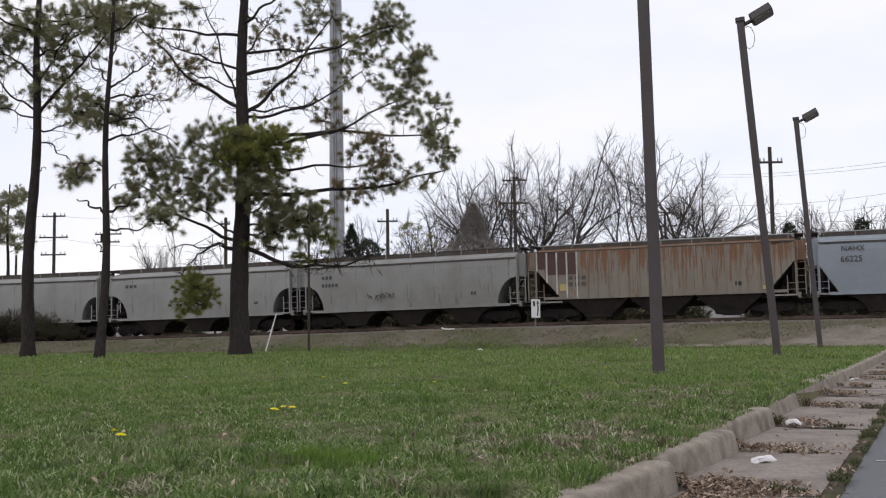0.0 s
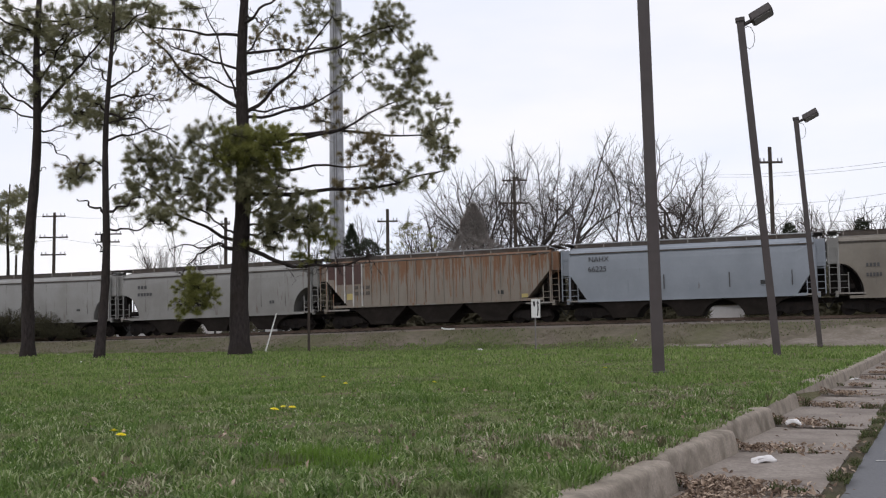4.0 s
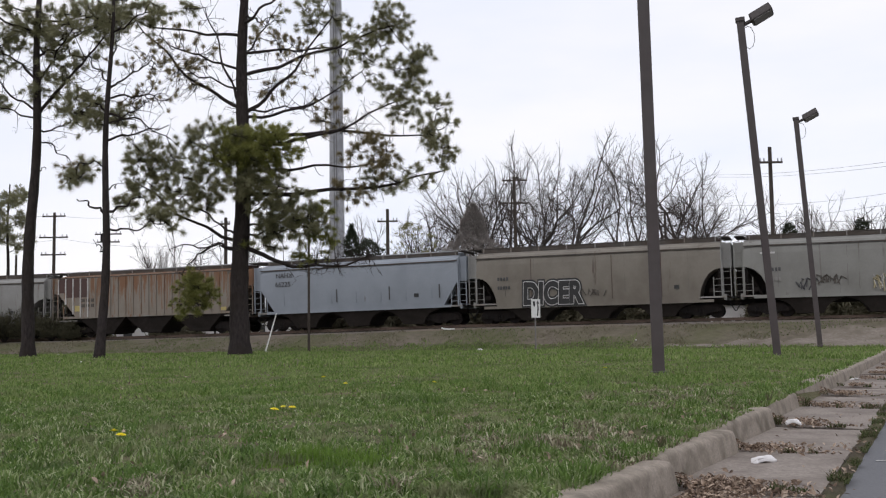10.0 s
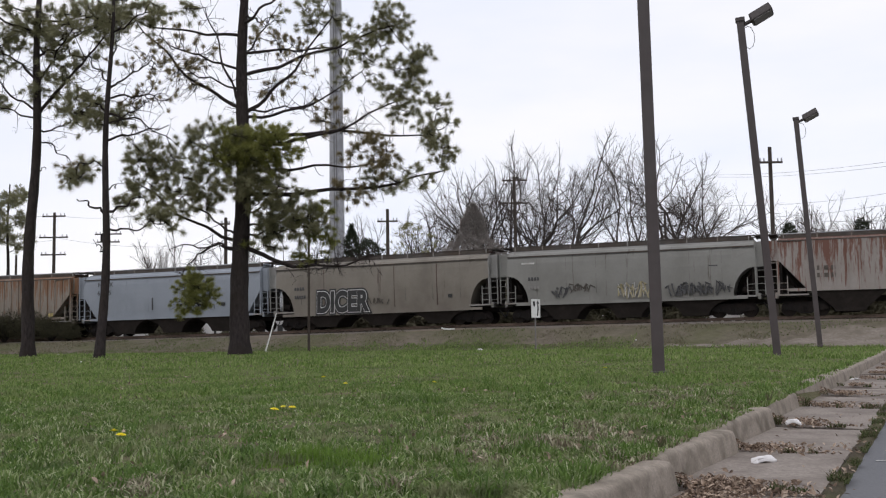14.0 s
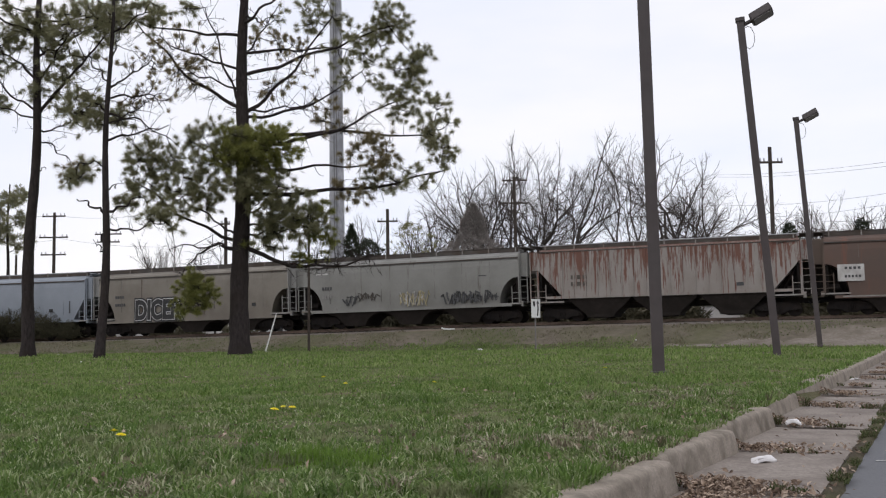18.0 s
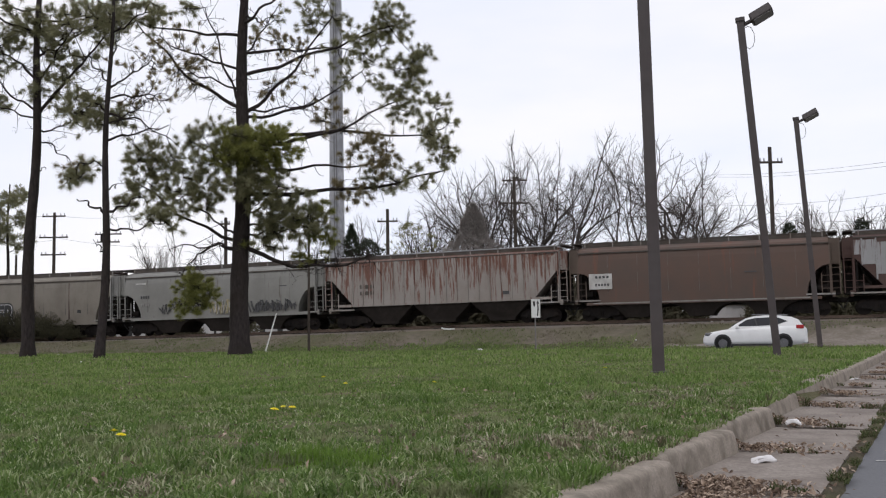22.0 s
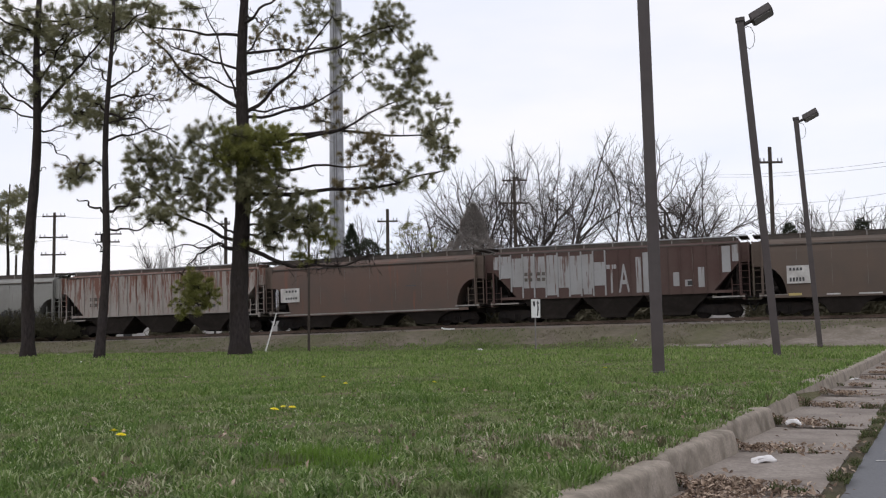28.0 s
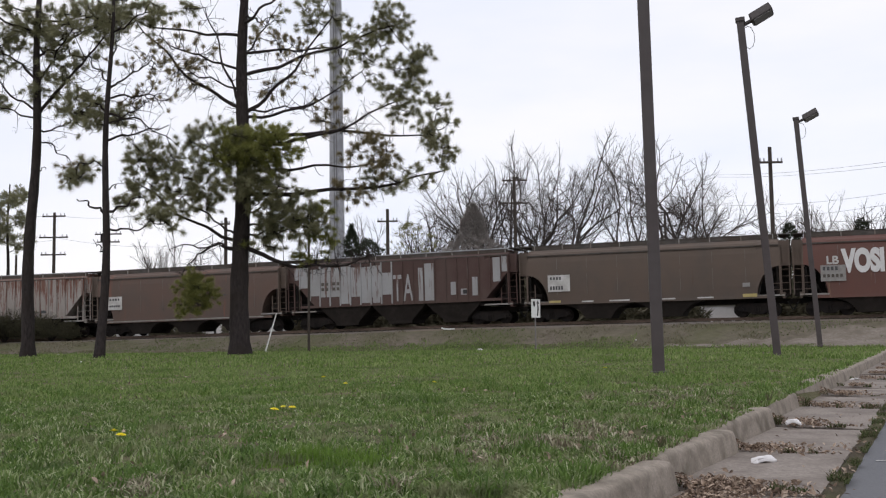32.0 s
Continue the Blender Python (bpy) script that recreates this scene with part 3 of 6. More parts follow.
P_RUSTED = painted_steel("rust_streaked_beige_paint", (0.215, 0.190, 0.158), (0.165, 0.130, 0.098), (0.165, 0.076, 0.033), 0.47, 3.2, top_bias=0.055)
P_TAN = painted_steel("dirty_tan_paint", (0.188, 0.168, 0.138), (0.132, 0.114, 0.092), (0.092, 0.068, 0.052), 0.24, 1.3, patch=0.5)
P_GREEN = painted_steel("greenish_grey_paint", (0.215, 0.212, 0.195), (0.150, 0.144, 0.130), (0.092, 0.076, 0.062), 0.24, 1.2)
P_STREAK = painted_steel("red_streaked_white_paint", (0.285, 0.258, 0.236), (0.205, 0.172, 0.148), (0.130, 0.048, 0.028), 0.475, 4.2, top_bias=0.05)
P_OXIDE = painted_steel("oxide_brown_paint", (0.110, 0.068, 0.052), (0.088, 0.064, 0.052), (0.150, 0.067, 0.045), 0.27, 0.5, rough=0.75, patch=0.5)
P_BROWN = painted_steel("dull_brown_paint", (0.104, 0.074, 0.056), (0.086, 0.066, 0.053), (0.085, 0.056, 0.042), 0.2, 0.7, rough=0.75, patch=0.5)
P_RED = painted_steel("dull_red_paint", (0.118, 0.048, 0.036), (0.095, 0.050, 0.040), (0.16, 0.10, 0.06), 0.18, 1.0, rough=0.7)
P_DKRED = painted_steel("dark_red_paint", (0.062, 0.025, 0.019), (0.052, 0.029, 0.024), (0.083, 0.041, 0.025), 0.2, 1.0)

# couplings of the train along the line at the clip's start; the cars lie between them
COUPLINGS = [-62.4, -47.25, -32.15, -16.5, -0.28, 14.87, 30.9, 46.76, 63.13, 78.55, 94.47, 110.4, 126.3]
P_MAROON = painted_steel("faded_maroon_paint", (0.066, 0.034, 0.028), (0.085, 0.057, 0.048), (0.150, 0.120, 0.105), 0.14, 1.6, rough=0.8)
P_WHITEOLD = painted_steel("peeling_white_panel_paint", (0.295, 0.295, 0.297), (0.205, 0.192, 0.183), (0.10, 0.05, 0.037), 0.36, 2.6, patch=0.3, top_bias=0.04)
SPECS = [
    ("round", P_GREY, "light grey covered hopper car with rounded sides", {"low": 1.15}),
    ("round", P_GREY, "light grey covered hopper car with faded lettering", {"low": 1.15}),
    ("round", P_GREY2, "pale grey covered hopper car with grimy lower sides", {"low": 1.15, "web": False}),
    ("ribbed", P_RUSTED, "beige ribbed hopper car streaked with orange rust", {"ribs": 25, "trim": P_DKRED, "bays": 3, "low": 1.42}),
    ("round", P_BLUE, "clean blue-grey covered hopper car with black lettering", {"low": 1.2, "arch": False, "board": M_GALV}),
    ("round", P_TAN, "dirty tan covered hopper car with black and white graffiti", {"ends": P_GREY2, "low": 0.98, "trim": P_DKRED}),
    ("round", P_GREEN, "greenish grey covered hopper car with faded graffiti", {"low": 1.12}),
    ("ribbed", P_STREAK, "off-white ribbed hopper car with dark red rust streaks", {"ribs": 22, "bays": 3, "low": 1.46}),
    ("round", P_OXIDE, "orange-brown covered hopper car with a white plate", {"ends": P_BROWN, "low": 1.0}),
    ("ribbed", P_MAROON, "ribbed maroon hopper car with peeling white panels", {"ribs": 20, "bays": 3, "low": 1.5, "margin": 0.41}),
    ("round", P_BROWN, "dull brown covered hopper car with a white plate", {"low": 1.12, "chutes": [-3.1, 1.05]}),
    ("round", P_RED, "dull red covered hopper car with white graffiti", {"low": 1.05, "ends": P_BROWN}),
]
TRAIN = []
for i, (style, paint, label, extra) in enumerate(SPECS):
    car = hopper_car(COUPLINGS[i + 1] - COUPLINGS[i], style, paint, label, **extra)
    TRAIN.append((car, (COUPLINGS[i] + COUPLINGS[i + 1]) / 2, COUPLINGS[i + 1] - COUPLINGS[i]))


def side_mark(car, x0, x1, z0, z1, material, name="plate", label="", y=-1.585, thick=0.03):
    return part(name, boxed(((x0 + x1) / 2, y, (z0 + z1) / 2), (x1 - x0, thick, z1 - z0)), material, car, label)


def side_text(car, text, x, z, size, material, name="lettering", y=-1.592, thick=0.0, lean=0.0, widen=1.0):
    m = pose(x, y, z, 90, 0, 0) @ Matrix.Diagonal((widen, 1, 1, 1))
    if lean:
        m = m @ Matrix(((1, lean, 0, 0), (0, 1, 0, 0), (0, 0, 1, 0), (0, 0, 0, 1)))
    cu = bpy.data.curves.new(name, "FONT")
    cu.body, cu.size, cu.extrude, cu.offset = text, size, 0.012, thick
    tmp = bpy.data.objects.new(name, cu)
    scene.collection.objects.link(tmp)
    bpy.context.view_layer.update()
    me = bpy.data.meshes.new_from_object(tmp.evaluated_get(bpy.context.evaluated_depsgraph_get()))
    bpy.data.objects.remove(tmp)
    me.transform(m)
    return link_mesh(name, me, material, car)


def scrawl(car, x0, x1, z0, z1, material, seed, strokes=14, width=0.035, y=-1.588):
    """Illegible spray paint: a band of crossing strokes."""
    rnd = random.Random(seed)
    t = Tubes()
    for k in range(strokes):
        x = x0 + (x1 - x0) * (k + rnd.random()) / strokes
        a, b = rnd.uniform(z0, z0 + (z1 - z0) * 0.3), rnd.uniform(z0 + (z1 - z0) * 0.6, z1)
        s = rnd.uniform(-0.25, 0.25)
        t.add([Vector((x, y, a)), Vector((x + s * 0.6, y, (a + b) / 2)), Vector((x + s, y, b)), Vector((x + s + rnd.uniform(-0.2, 0.3), y, b - rnd.uniform(0, 0.3)))], [width] * 4, 4)
    return tagged(link_mesh("graffiti", t.mesh("graffiti"), material, car), kind="stuff")


M_FAINT = surface("worn_stencil", (0.20, 0.19, 0.18), (0.28, 0.27, 0.255), 5.0, 0.7, bumps=0.0)
M_STENCIL = surface("faded_black_stencil", (0.05, 0.05, 0.052), (0.08, 0.08, 0.082), 5.0, 0.7, bumps=0.0)
M_CHALK = surface("chalky_white_paint", (0.44, 0.43, 0.41), (0.55, 0.54, 0.52), 4.0, 0.7, c3=(0.33, 0.31, 0.29), big=1.5, bumps=0.1)
M_SPRAYWHITE = surface("white_spray_paint", (0.55, 0.54, 0.53), (0.64, 0.63, 0.62), 4.0, 0.7, bumps=0.0)
M_PALEYELLOW = surface("pale_yellow_mark", (0.36, 0.29, 0.10), (0.44, 0.36, 0.15), 4.0, 0.6, bumps=0.0)
M_FADEDYELLOW = surface("faded_yellow_spray", (0.30, 0.26, 0.155), (0.36, 0.315, 0.20), 4.0, 0.7, bumps=0.0)
CARS = [c for c, _, _ in TRAIN]
stencil_bars(CARS[1], -5.8, 3.45, 1.0, 0.20, M_STENCIL, 1, 3)
stencil_bars(CARS[1], 4.3, 1.95, 0.3, 0.16, M_STENCIL, 1, 2)
stencil_bars(CARS[2], -6.05, 3.35, 0.8, 0.22, M_STENCIL, 1, 3)
stencil_bars(CARS[2], -6.05, 2.85, 1.2, 0.22, M_STENCIL, 1, 5)
stencil_bars(CARS[2], 4.2, 1.95, 0.4, 0.2, M_STENCIL, 1, 2)
scrawl(CARS[2], -2.7, -0.8, 1.75, 2.3, M_SEAM, 1, 12, 0.018)
stencil_bars(CARS[3], -5.55, 2.62, 1.2, 0.22, M_SEAM, 2, 3, -1.60)
side_mark(CARS[3], -6.02, -5.62, 1.85, 2.25, M_PALEYELLOW, "yellow_mark", y=-1.60)
side_mark(CARS[3], 4.2, 4.55, 1.82, 2.05, M_BLACK, "data_box", y=-1.60)
side_mark(CARS[3], 5.7, 6.1, 1.55, 1.78, M_PALEYELLOW, "yellow_mark", y=-1.60)
pitch = (COUPLINGS[4] - COUPLINGS[3] - 1.37) / 24
for k in range(4):
    x = -pitch * 12 + pitch * k
    side_mark(CARS[3], x + 0.06, x + pitch - 0.06, 2.85 + 0.35 * (k == 0), 4.15, P_DKRED, "dark_panel", y=-1.57, thick=0.05)
for x, w in ((-2.9, 0.5), (-1.2, 0.35), (-0.3, 0.4), (2.2, 0.3)):
    side_mark(CARS[3], x, x + w, 1.34, 1.40, M_PALE, "scraped_edge", y=-1.60)
side_text(CARS[4], "NAHX", -5.80, 3.52, 0.43, M_STENCIL)
side_text(CARS[4], "66225", -5.85, 2.93, 0.46, M_STENCIL)
side_mark(CARS[4], 4.02, 4.32, 1.85, 2.08, M_BLACK, "data_box")
for x in (-1.4, 2.3, 5.7):
    side_mark(CARS[4], x, x + 0.06, 1.75, 2.6, M_STENCIL, "grab_bar", thick=0.05)
stencil_bars(CARS[5], -6.05, 2.72, 0.75, 0.2, M_STENCIL, 1, 4)
stencil_bars(CARS[5], -6.05, 2.18, 0.85, 0.2, M_STENCIL, 1, 5)
side_mark(CARS[5], 4.71, 4.98, 1.74, 1.96, M_BLACK, "data_box")
side_text(CARS[5], "DICER", -4.42, 1.16, 1.80, M_BLACK, "graffiti", -1.59, 0.24, 0.05, 0.72)
side_text(CARS[5], "DICER", -4.42, 1.16, 1.80, M_SPRAYWHITE, "graffiti_outline", -1.606, 0.13, 0.05, 0.72)
side_text(CARS[5], "DICER", -4.42, 1.16, 1.80, M_BLACK, "graffiti_fill", -1.622, 0.088, 0.05, 0.72)
scrawl(CARS[5], -0.6, 0.6, 1.45, 2.0, M_SEAM, 12, 7, 0.03)
for k, x in enumerate((-3.9, 1.05, 3.95)):
    side_mark(CARS[5], x, x + 0.05, 1.3, 3.9, P_DKRED if k == 2 else P_BROWN, "panel_seam", y=-1.55, thick=0.05)
stencil_bars(CARS[6], -6.04, 2.65, 0.75, 0.2, M_STENCIL, 1, 4)
stencil_bars(CARS[6], -6.04, 2.10, 0.75, 0.2, M_FAINT, 1, 4)
scrawl(CARS[6], -4.45, -3.7, 1.40, 2.2, M_STENCIL, 2, 7, 0.035)
scrawl(CARS[6], -3.5, -2.2, 1.7, 2.3, M_SEAM, 22, 12, 0.03)
scrawl(CARS[6], -0.55, 1.35, 1.25, 2.3, M_FADEDYELLOW, 3, 15, 0.04)
scrawl(CARS[6], -0.5, 1.25, 1.3, 2.25, M_CHALK, 33, 11, 0.028)
scrawl(CARS[6], 2.55, 5.3, 1.3, 2.15, M_STENCIL, 4, 26, 0.05)
scrawl(CARS[6], 5.3, 6.0, 1.4, 2.0, M_STENCIL, 14, 5, 0.03)
side_mark(CARS[6], 4.75, 5.25, 2.98, 3.04, M_STENCIL, "stencil")
side_mark(CARS[6], -6.4, -5.6, 3.55, 3.65, M_CHALK, "chalk_mark", y=-1.575)
stencil_bars(CARS[7], -5.6, 2.65, 1.1, 0.24, M_SEAM, 2, 3, -1.60)
side_mark(CARS[7], 4.08, 4.48, 1.80, 2.0, M_STENCIL, "data_box", y=-1.60)
side_mark(CARS[8], -6.43, -5.05, 1.86, 2.78, M_CHALK, "number_panel", "dirty white panel")
stencil_bars(CARS[8], -6.1, 2.58, 0.9, 0.14, M_STENCIL, 1, 4, -1.605)
stencil_bars(CARS[8], -6.1, 2.12, 0.9, 0.14, M_STENCIL, 1, 5, -1.605)
side_mark(CARS[8], 2.5, 3.2, 2.56, 2.62, M_STENCIL, "stencil")
side_mark(CARS[8], -6.2, 6.0, 0.98, 1.06, M_PALE, "sill_edge")
side_mark(CARS[10], -6.06, -4.70, 1.82, 2.82, M_CHALK, "number_panel", "dirty white panel")
stencil_bars(CARS[10], -5.95, 2.62, 0.75, 0.16, M_STENCIL, 1, 4, -1.605)
stencil_bars(CARS[10], -5.95, 2.04, 0.85, 0.22, M_STENCIL, 1, 5, -1.605)
side_mark(CARS[10], 5.29, 6.07, 1.14, 1.32, M_PALEYELLOW, "yellow_mark")
side_mark(CARS[10], -6.0, -5.3, 1.14, 1.28, M_PALEYELLOW, "yellow_mark")
side_mark(CARS[10], 5.3, 5.7, 1.72, 1.95, M_FAINT, "data_box")
for x, w in ((-4.0, 0.7), (-2.35, 1.2), (0.32, 1.2), (2.77, 0.9)):
    side_mark(CARS[10], x, x + w, 1.14, 1.22, M_CHALK, "white_mark")
side_text(CARS[11], "VOSI", -5.25, 2.42, 1.66, M_SPRAYWHITE, "graffiti", -1.59, 0.10, 0.0, 0.60)
side_text(CARS[11], "LB", -6.12, 2.84, 0.62, M_CHALK, "graffiti", -1.59, 0.02)
side_mark(CARS[11], -6.43, -5.12, 1.88, 2.77, M_FAINT, "number_panel", "dirty pale panel")
stencil_bars(CARS[11], -6.35, 2.58, 0.85, 0.2, M_STENCIL, 1, 4, -1.605)
stencil_bars(CARS[11], -6.35, 2.18, 1.1, 0.18, M_SEAM, 1, 5, -1.605)
# white paint left between the ribs of the peeling car: rib bay, part of its width, lower and upper edge
lb9 = (COUPLINGS[10] - COUPLINGS[9]) - 1.27
bay9 = (lb9 - 0.82) / 19
for k, f0, f1, z0, z1 in ((-1, 0.45, 1, 3.3, 4.1), (0, 0, 1, 2.75, 4.1), (1, 0, 1, 2.2, 3.95), (2, 0, 1, 2.1, 4.05), (3, 0, 1, 2.1, 4.0), (4, 0, 1, 1.62, 4.05), (5, 0, 1, 2.05, 3.95), (6, 0, 1, 1.62, 3.95), (7, 0, 1, 1.95, 4.0), (7, 0.1, 0.9, 1.6, 1.95),
                          (8, 0, 1, 2.1, 3.5), (11, 0.5, 1, 1.6, 3.7), (12, 0, 1, 1.6, 3.95), (14, 0.45, 1, 1.9, 2.7), (15, 0.35, 0.95, 1.87, 2.25), (16, 0.4, 0.95, 1.8, 2.95), (18, 0.25, 1, 2.6, 4.1), (19, 0, 0.55, 3.2, 4.15)):
    x = -lb9 / 2 + 0.41 + bay9 * k
    side_mark(CARS[9], x + 0.05 + (bay9 - 0.1) * f0, x + 0.05 + (bay9 - 0.1) * f1, z0, z1, P_WHITEOLD, "side_panel", y=-1.57, thick=0.03)
side_mark(CARS[9], 4.42, 4.78, 1.93, 2.18, M_BLACK, "data_box", y=-1.59)
side_text(CARS[9], "T", -0.30, 1.66, 2.4, P_WHITEOLD, "letter", -1.57, 0.02, 0, 0.42)
side_text(CARS[9], "A", 0.42, 1.66, 2.4, P_WHITEOLD, "letter", -1.57, 0.02, 0, 0.40)
for x in (-5.4, -4.6):
    stencil_bars(CARS[9], x, 2.95, 0.6, 0.2, M_SEAM, 2, 2, -1.60)
for ob in CARS[9].children:
    if ob.name.startswith("side_rib") and ob.data.vertices[0].co.x < -0.2:
        ob.data.materials[0] = P_WHITEOLD
for ob in CARS[3].children:
    if ob.name.startswith("side_rib") and ob.data.vertices[0].co.x < -4.6:
        ob.data.materials[0] = M_CHALK


# ---- poles, lamps, sign, tower ----
M_LENS = surface("dusty_lamp_glass", (0.15, 0.14, 0.135), (0.20, 0.19, 0.185), 4.0, 0.3, bumps=0.05)
def parking_lamp(x, y, height, lean, width, label):
    lamp = thing("street_lamp", Matrix.Translation((x, y, -0.02)) @ pose(0, 0, 0, 0, -lean, 0) @ pose(0, 0, 0, 0, 0, -math.degrees(math.atan2(x, y))), label, "street lamp", "lamps along the kerb")
    part("base_plate", boxed((0, 0, 0.03), (width * 1.3, width * 1.3, 0.05), bevel=0.01), M_BRONZE, lamp)
    part("pole", boxed((0, 0, height / 2), (width, width, height), bevel=0.015), M_BRONZE, lamp)
    part("pole_cap", boxed((0, 0, height + 0.01), (width * 1.25, width * 1.25, 0.09), bevel=0.01), M_BRONZE, lamp)
    part("arm", rodded((0.05, 0, height - 0.12), (0.30, 0, height - 0.02), 0.045, seg=8), M_BRONZE, lamp)
    head = part("lamp_head", boxed((0, 0, 0), (0.50, 0.34, 0.19), bevel=0.025), M_BRONZE, lamp)
    head.matrix_basis = pose(0.46, 0, height + 0.06, -14, -24, 0)
    lens = part("lens", boxed((0, 0, -0.10), (0.42, 0.28, 0.02)), M_LENS, head)
    t = Tubes()
    t.add([Vector((0.14 + 0.13 * math.sin(a * 0.63), -0.02, height - 0.42 + 0.26 * math.cos(a * 0.63))) for a in range(11)], [0.008] * 11, 5)
    link_mesh("loose_wire", t.mesh("loose_wire"), M_CABLE, lamp)
    return lamp


parking_lamp(3.16, 15.12, 7.3, 0.6, 0.178, "tall dark bronze square lamp post on the lawn")
parking_lamp(7.29, 22.38, 7.57, 4.05, 0.165, "leaning bronze lamp post with a tilted box head")
parking_lamp(12.25, 33.31, 7.55, 3.6, 0.165, "distant leaning bronze lamp post with a box head")


def on_ray(px, dist, z=None):
    """Plan position at a sideways slope px of the view and a distance ahead."""
    x, y = px * dist, dist
    return x, y, ground_z(x, y) if z is None else z


M_SIGNPOST = surface("weathered_steel_post", (0.13, 0.12, 0.115), (0.22, 0.205, 0.195), 6.0, 0.75, bumps=0.2)


def traffic_sign():
    x, y, z = on_ray((945 - 784) / 1800.0, 43.0)
    s = thing("traffic_sign", pose(x, y, z, 0, 0, 48), "white rectangular road sign with black divided-road arrows", "traffic sign")
    part("post", boxed((0, 0, 1.1), (0.05, 0.04, 2.2)), M_SIGNPOST, s)
    pl = part("sign_plate", boxed((0, -0.04, 1.82), (0.61, 0.012, 0.78)), M_WHITE, s)
    bm = bmesh.new()
    prism(bm, [(0.06, 1.50), (0.14, 1.50), (0.19, 1.80), (0.16, 2.02), (0.23, 2.02), (0.13, 2.16), (0.03, 2.02), (0.09, 2.02), (0.11, 1.80)], -0.052, -0.047)
    prism(bm, [(-0.20, 2.12), (-0.08, 2.12), (-0.04, 2.00), (-0.12, 1.86), (-0.20, 2.00)], -0.052, -0.047)
    part("arrow", bm, M_BLACK, pl)
    return s


traffic_sign()


def stake(x, y, h, lean, r, name, label, material, category):
    z = ground_z(x, y)
    s = thing(name, pose(x, y, z - 0.05, 0, lean, 0), label, category)
    part("shaft", rodded((0, 0, 0), (0, 0, h), r, r * 0.8, 8), material, s)
    return s


stake(*on_ray((467 - 784) / 1800.0, 44.0)[:2], 1.85, 16, 0.03, "marker_post", "white leaning marker post in the grass", M_WHITE, "post")
st = stake(*on_ray((545 - 784) / 1800.0, 45.0)[:2], 5.7, 0.2, 0.06, "thin_post", "slim dark wooden post at the lawn's edge", M_POLE_WOOD, "post")


def utility_pole(px, dist, top, arms, r=0.16, label="", insul=True, turn=0.0, barrel=False):
    x, y, z = on_ray(px, dist)
    p = thing("utility_pole", pose(x, y, z - 0.2, 0, 0, turn), label, "utility pole", "utility poles")
    h = top - z + 0.2
    part("shaft", rodded((0, 0, 0), (0, 0, h), r, r * 0.75, 10), M_POLE_WOOD, p)
    for drop, w in arms:
        a = part("crossarm", boxed((0, -r, h - drop), (w, 0.12, 0.14)), M_POLE_WOOD, p)
        if insul:
            for k in (-0.46, -0.30, 0.30, 0.46):
                part("insulator", rodded((k * w, -r, h - drop + 0.07), (k * w, -r, h - drop + 0.30), 0.06, 0.04, 6), M_GALV, a)
    if barrel:
        part("transformer", rodded((-0.55, -r, h - 1.15), (-0.55, -r, h - 0.25), 0.32, seg=12), M_DARKSTEEL, p)
    return p


UP = 586.5


def height_at(px, py, dist):
    """Height that a level sight line rises to at a slope and distance."""
    return 0.67 + (UP - 0.015 * px * 1800.0 - py) / 1800.0 * dist


for across, ytop, dist, arms, lab in (
        (913, 312, 95, [(0.35, 2.4), (2.5, 2.5)], "dark wooden utility pole with two crossarms"),
        (1371, 258, 62, [(1.1, 1.6)], "weathered wooden utility pole with one short crossarm"),
        (686, 370, 90, [(1.1, 1.8)], "old wooden utility pole behind the railway"),
        (93, 376, 105, [(0.4, 2.4), (2.6, 3.0), (4.4, 2.6)], "wooden utility pole with three crossarms"),
        (190, 410, 115, [(0.3, 3.0), (1.2, 2.6)], "distant wooden utility pole behind pines"),
        (398, 385, 90, [(0.6, 0.8)], "slim wooden utility pole behind the pine"),
        (1180, 372, 120, [(0.3, 2.6), (1.9, 2.6)], "far utility pole among bare trees"),
        (26, 452, 130, [], "far thin pole by the pines")):
    s = (across - 784) / 1800.0
    utility_pole(s, dist + (8 if dist == 62 else 0), height_at(s, ytop, dist + (8 if dist == 62 else 0)), arms, 0.19 if dist > 70 else 0.17, lab, barrel=across == 190)


M_TOWER = surface("mottled_galvanised_steel", (0.20, 0.205, 0.225), (0.50, 0.505, 0.53), 1.1, 0.65, 0.1, c3=(0.24, 0.245, 0.265), big=0.35, bumps=0.1, stretch=(1.2, 1.2, 0.9))


def cell_tower():
    s = (596 - 784) / 1800.0
    d = 125.0
    x, y, z = on_ray(s, d)
    t = thing("monopole_tower", pose(x, y, z), "pale galvanised steel monopole tower with flange joints", "tower")
    seg = 9.0
    for k in range(5):
        r0, r1 = 1.02 - 0.06 * k, 0.98 - 0.06 * k
        bm = rodded((0, 0, seg * k), (0, 0, seg * (k + 1)), r0, r1, 12)
        tub = part("tube", bm, M_TOWER, t)
        part("flange", rodded((0, 0, seg * (k + 1) - 0.1), (0, 0, seg * (k + 1) + 0.1), r1 + 0.05, seg=12), M_TOWER, tub)
    for k in (-0.2, 0.1):
        part("feed_cable", rodded((k, -1.02, 0), (k, -0.8, 44), 0.05, seg=6), M_CABLE, t)
    return t


cell_tower()


def cable(a, b, sag, r=0.011):
    t = Tubes()
    pts = []
    for i in range(13):
        f = i / 12
        p = Vector(a).lerp(Vector(b), f)
        p.z -= sag * 4 * f * (1 - f)
        pts.append(p)
    t.add(pts, [r] * 13, 4)
    ob = link_mesh("overhead_cable", t.mesh("overhead_cable"), M_CABLE)
    return tagged(ob, "thin black overhead cable between the poles", "cable", "overhead cables")


def at(across, down, dist):
    s = (across - 784) / 1800.0
    return (s * dist, dist, height_at(s, down, dist))


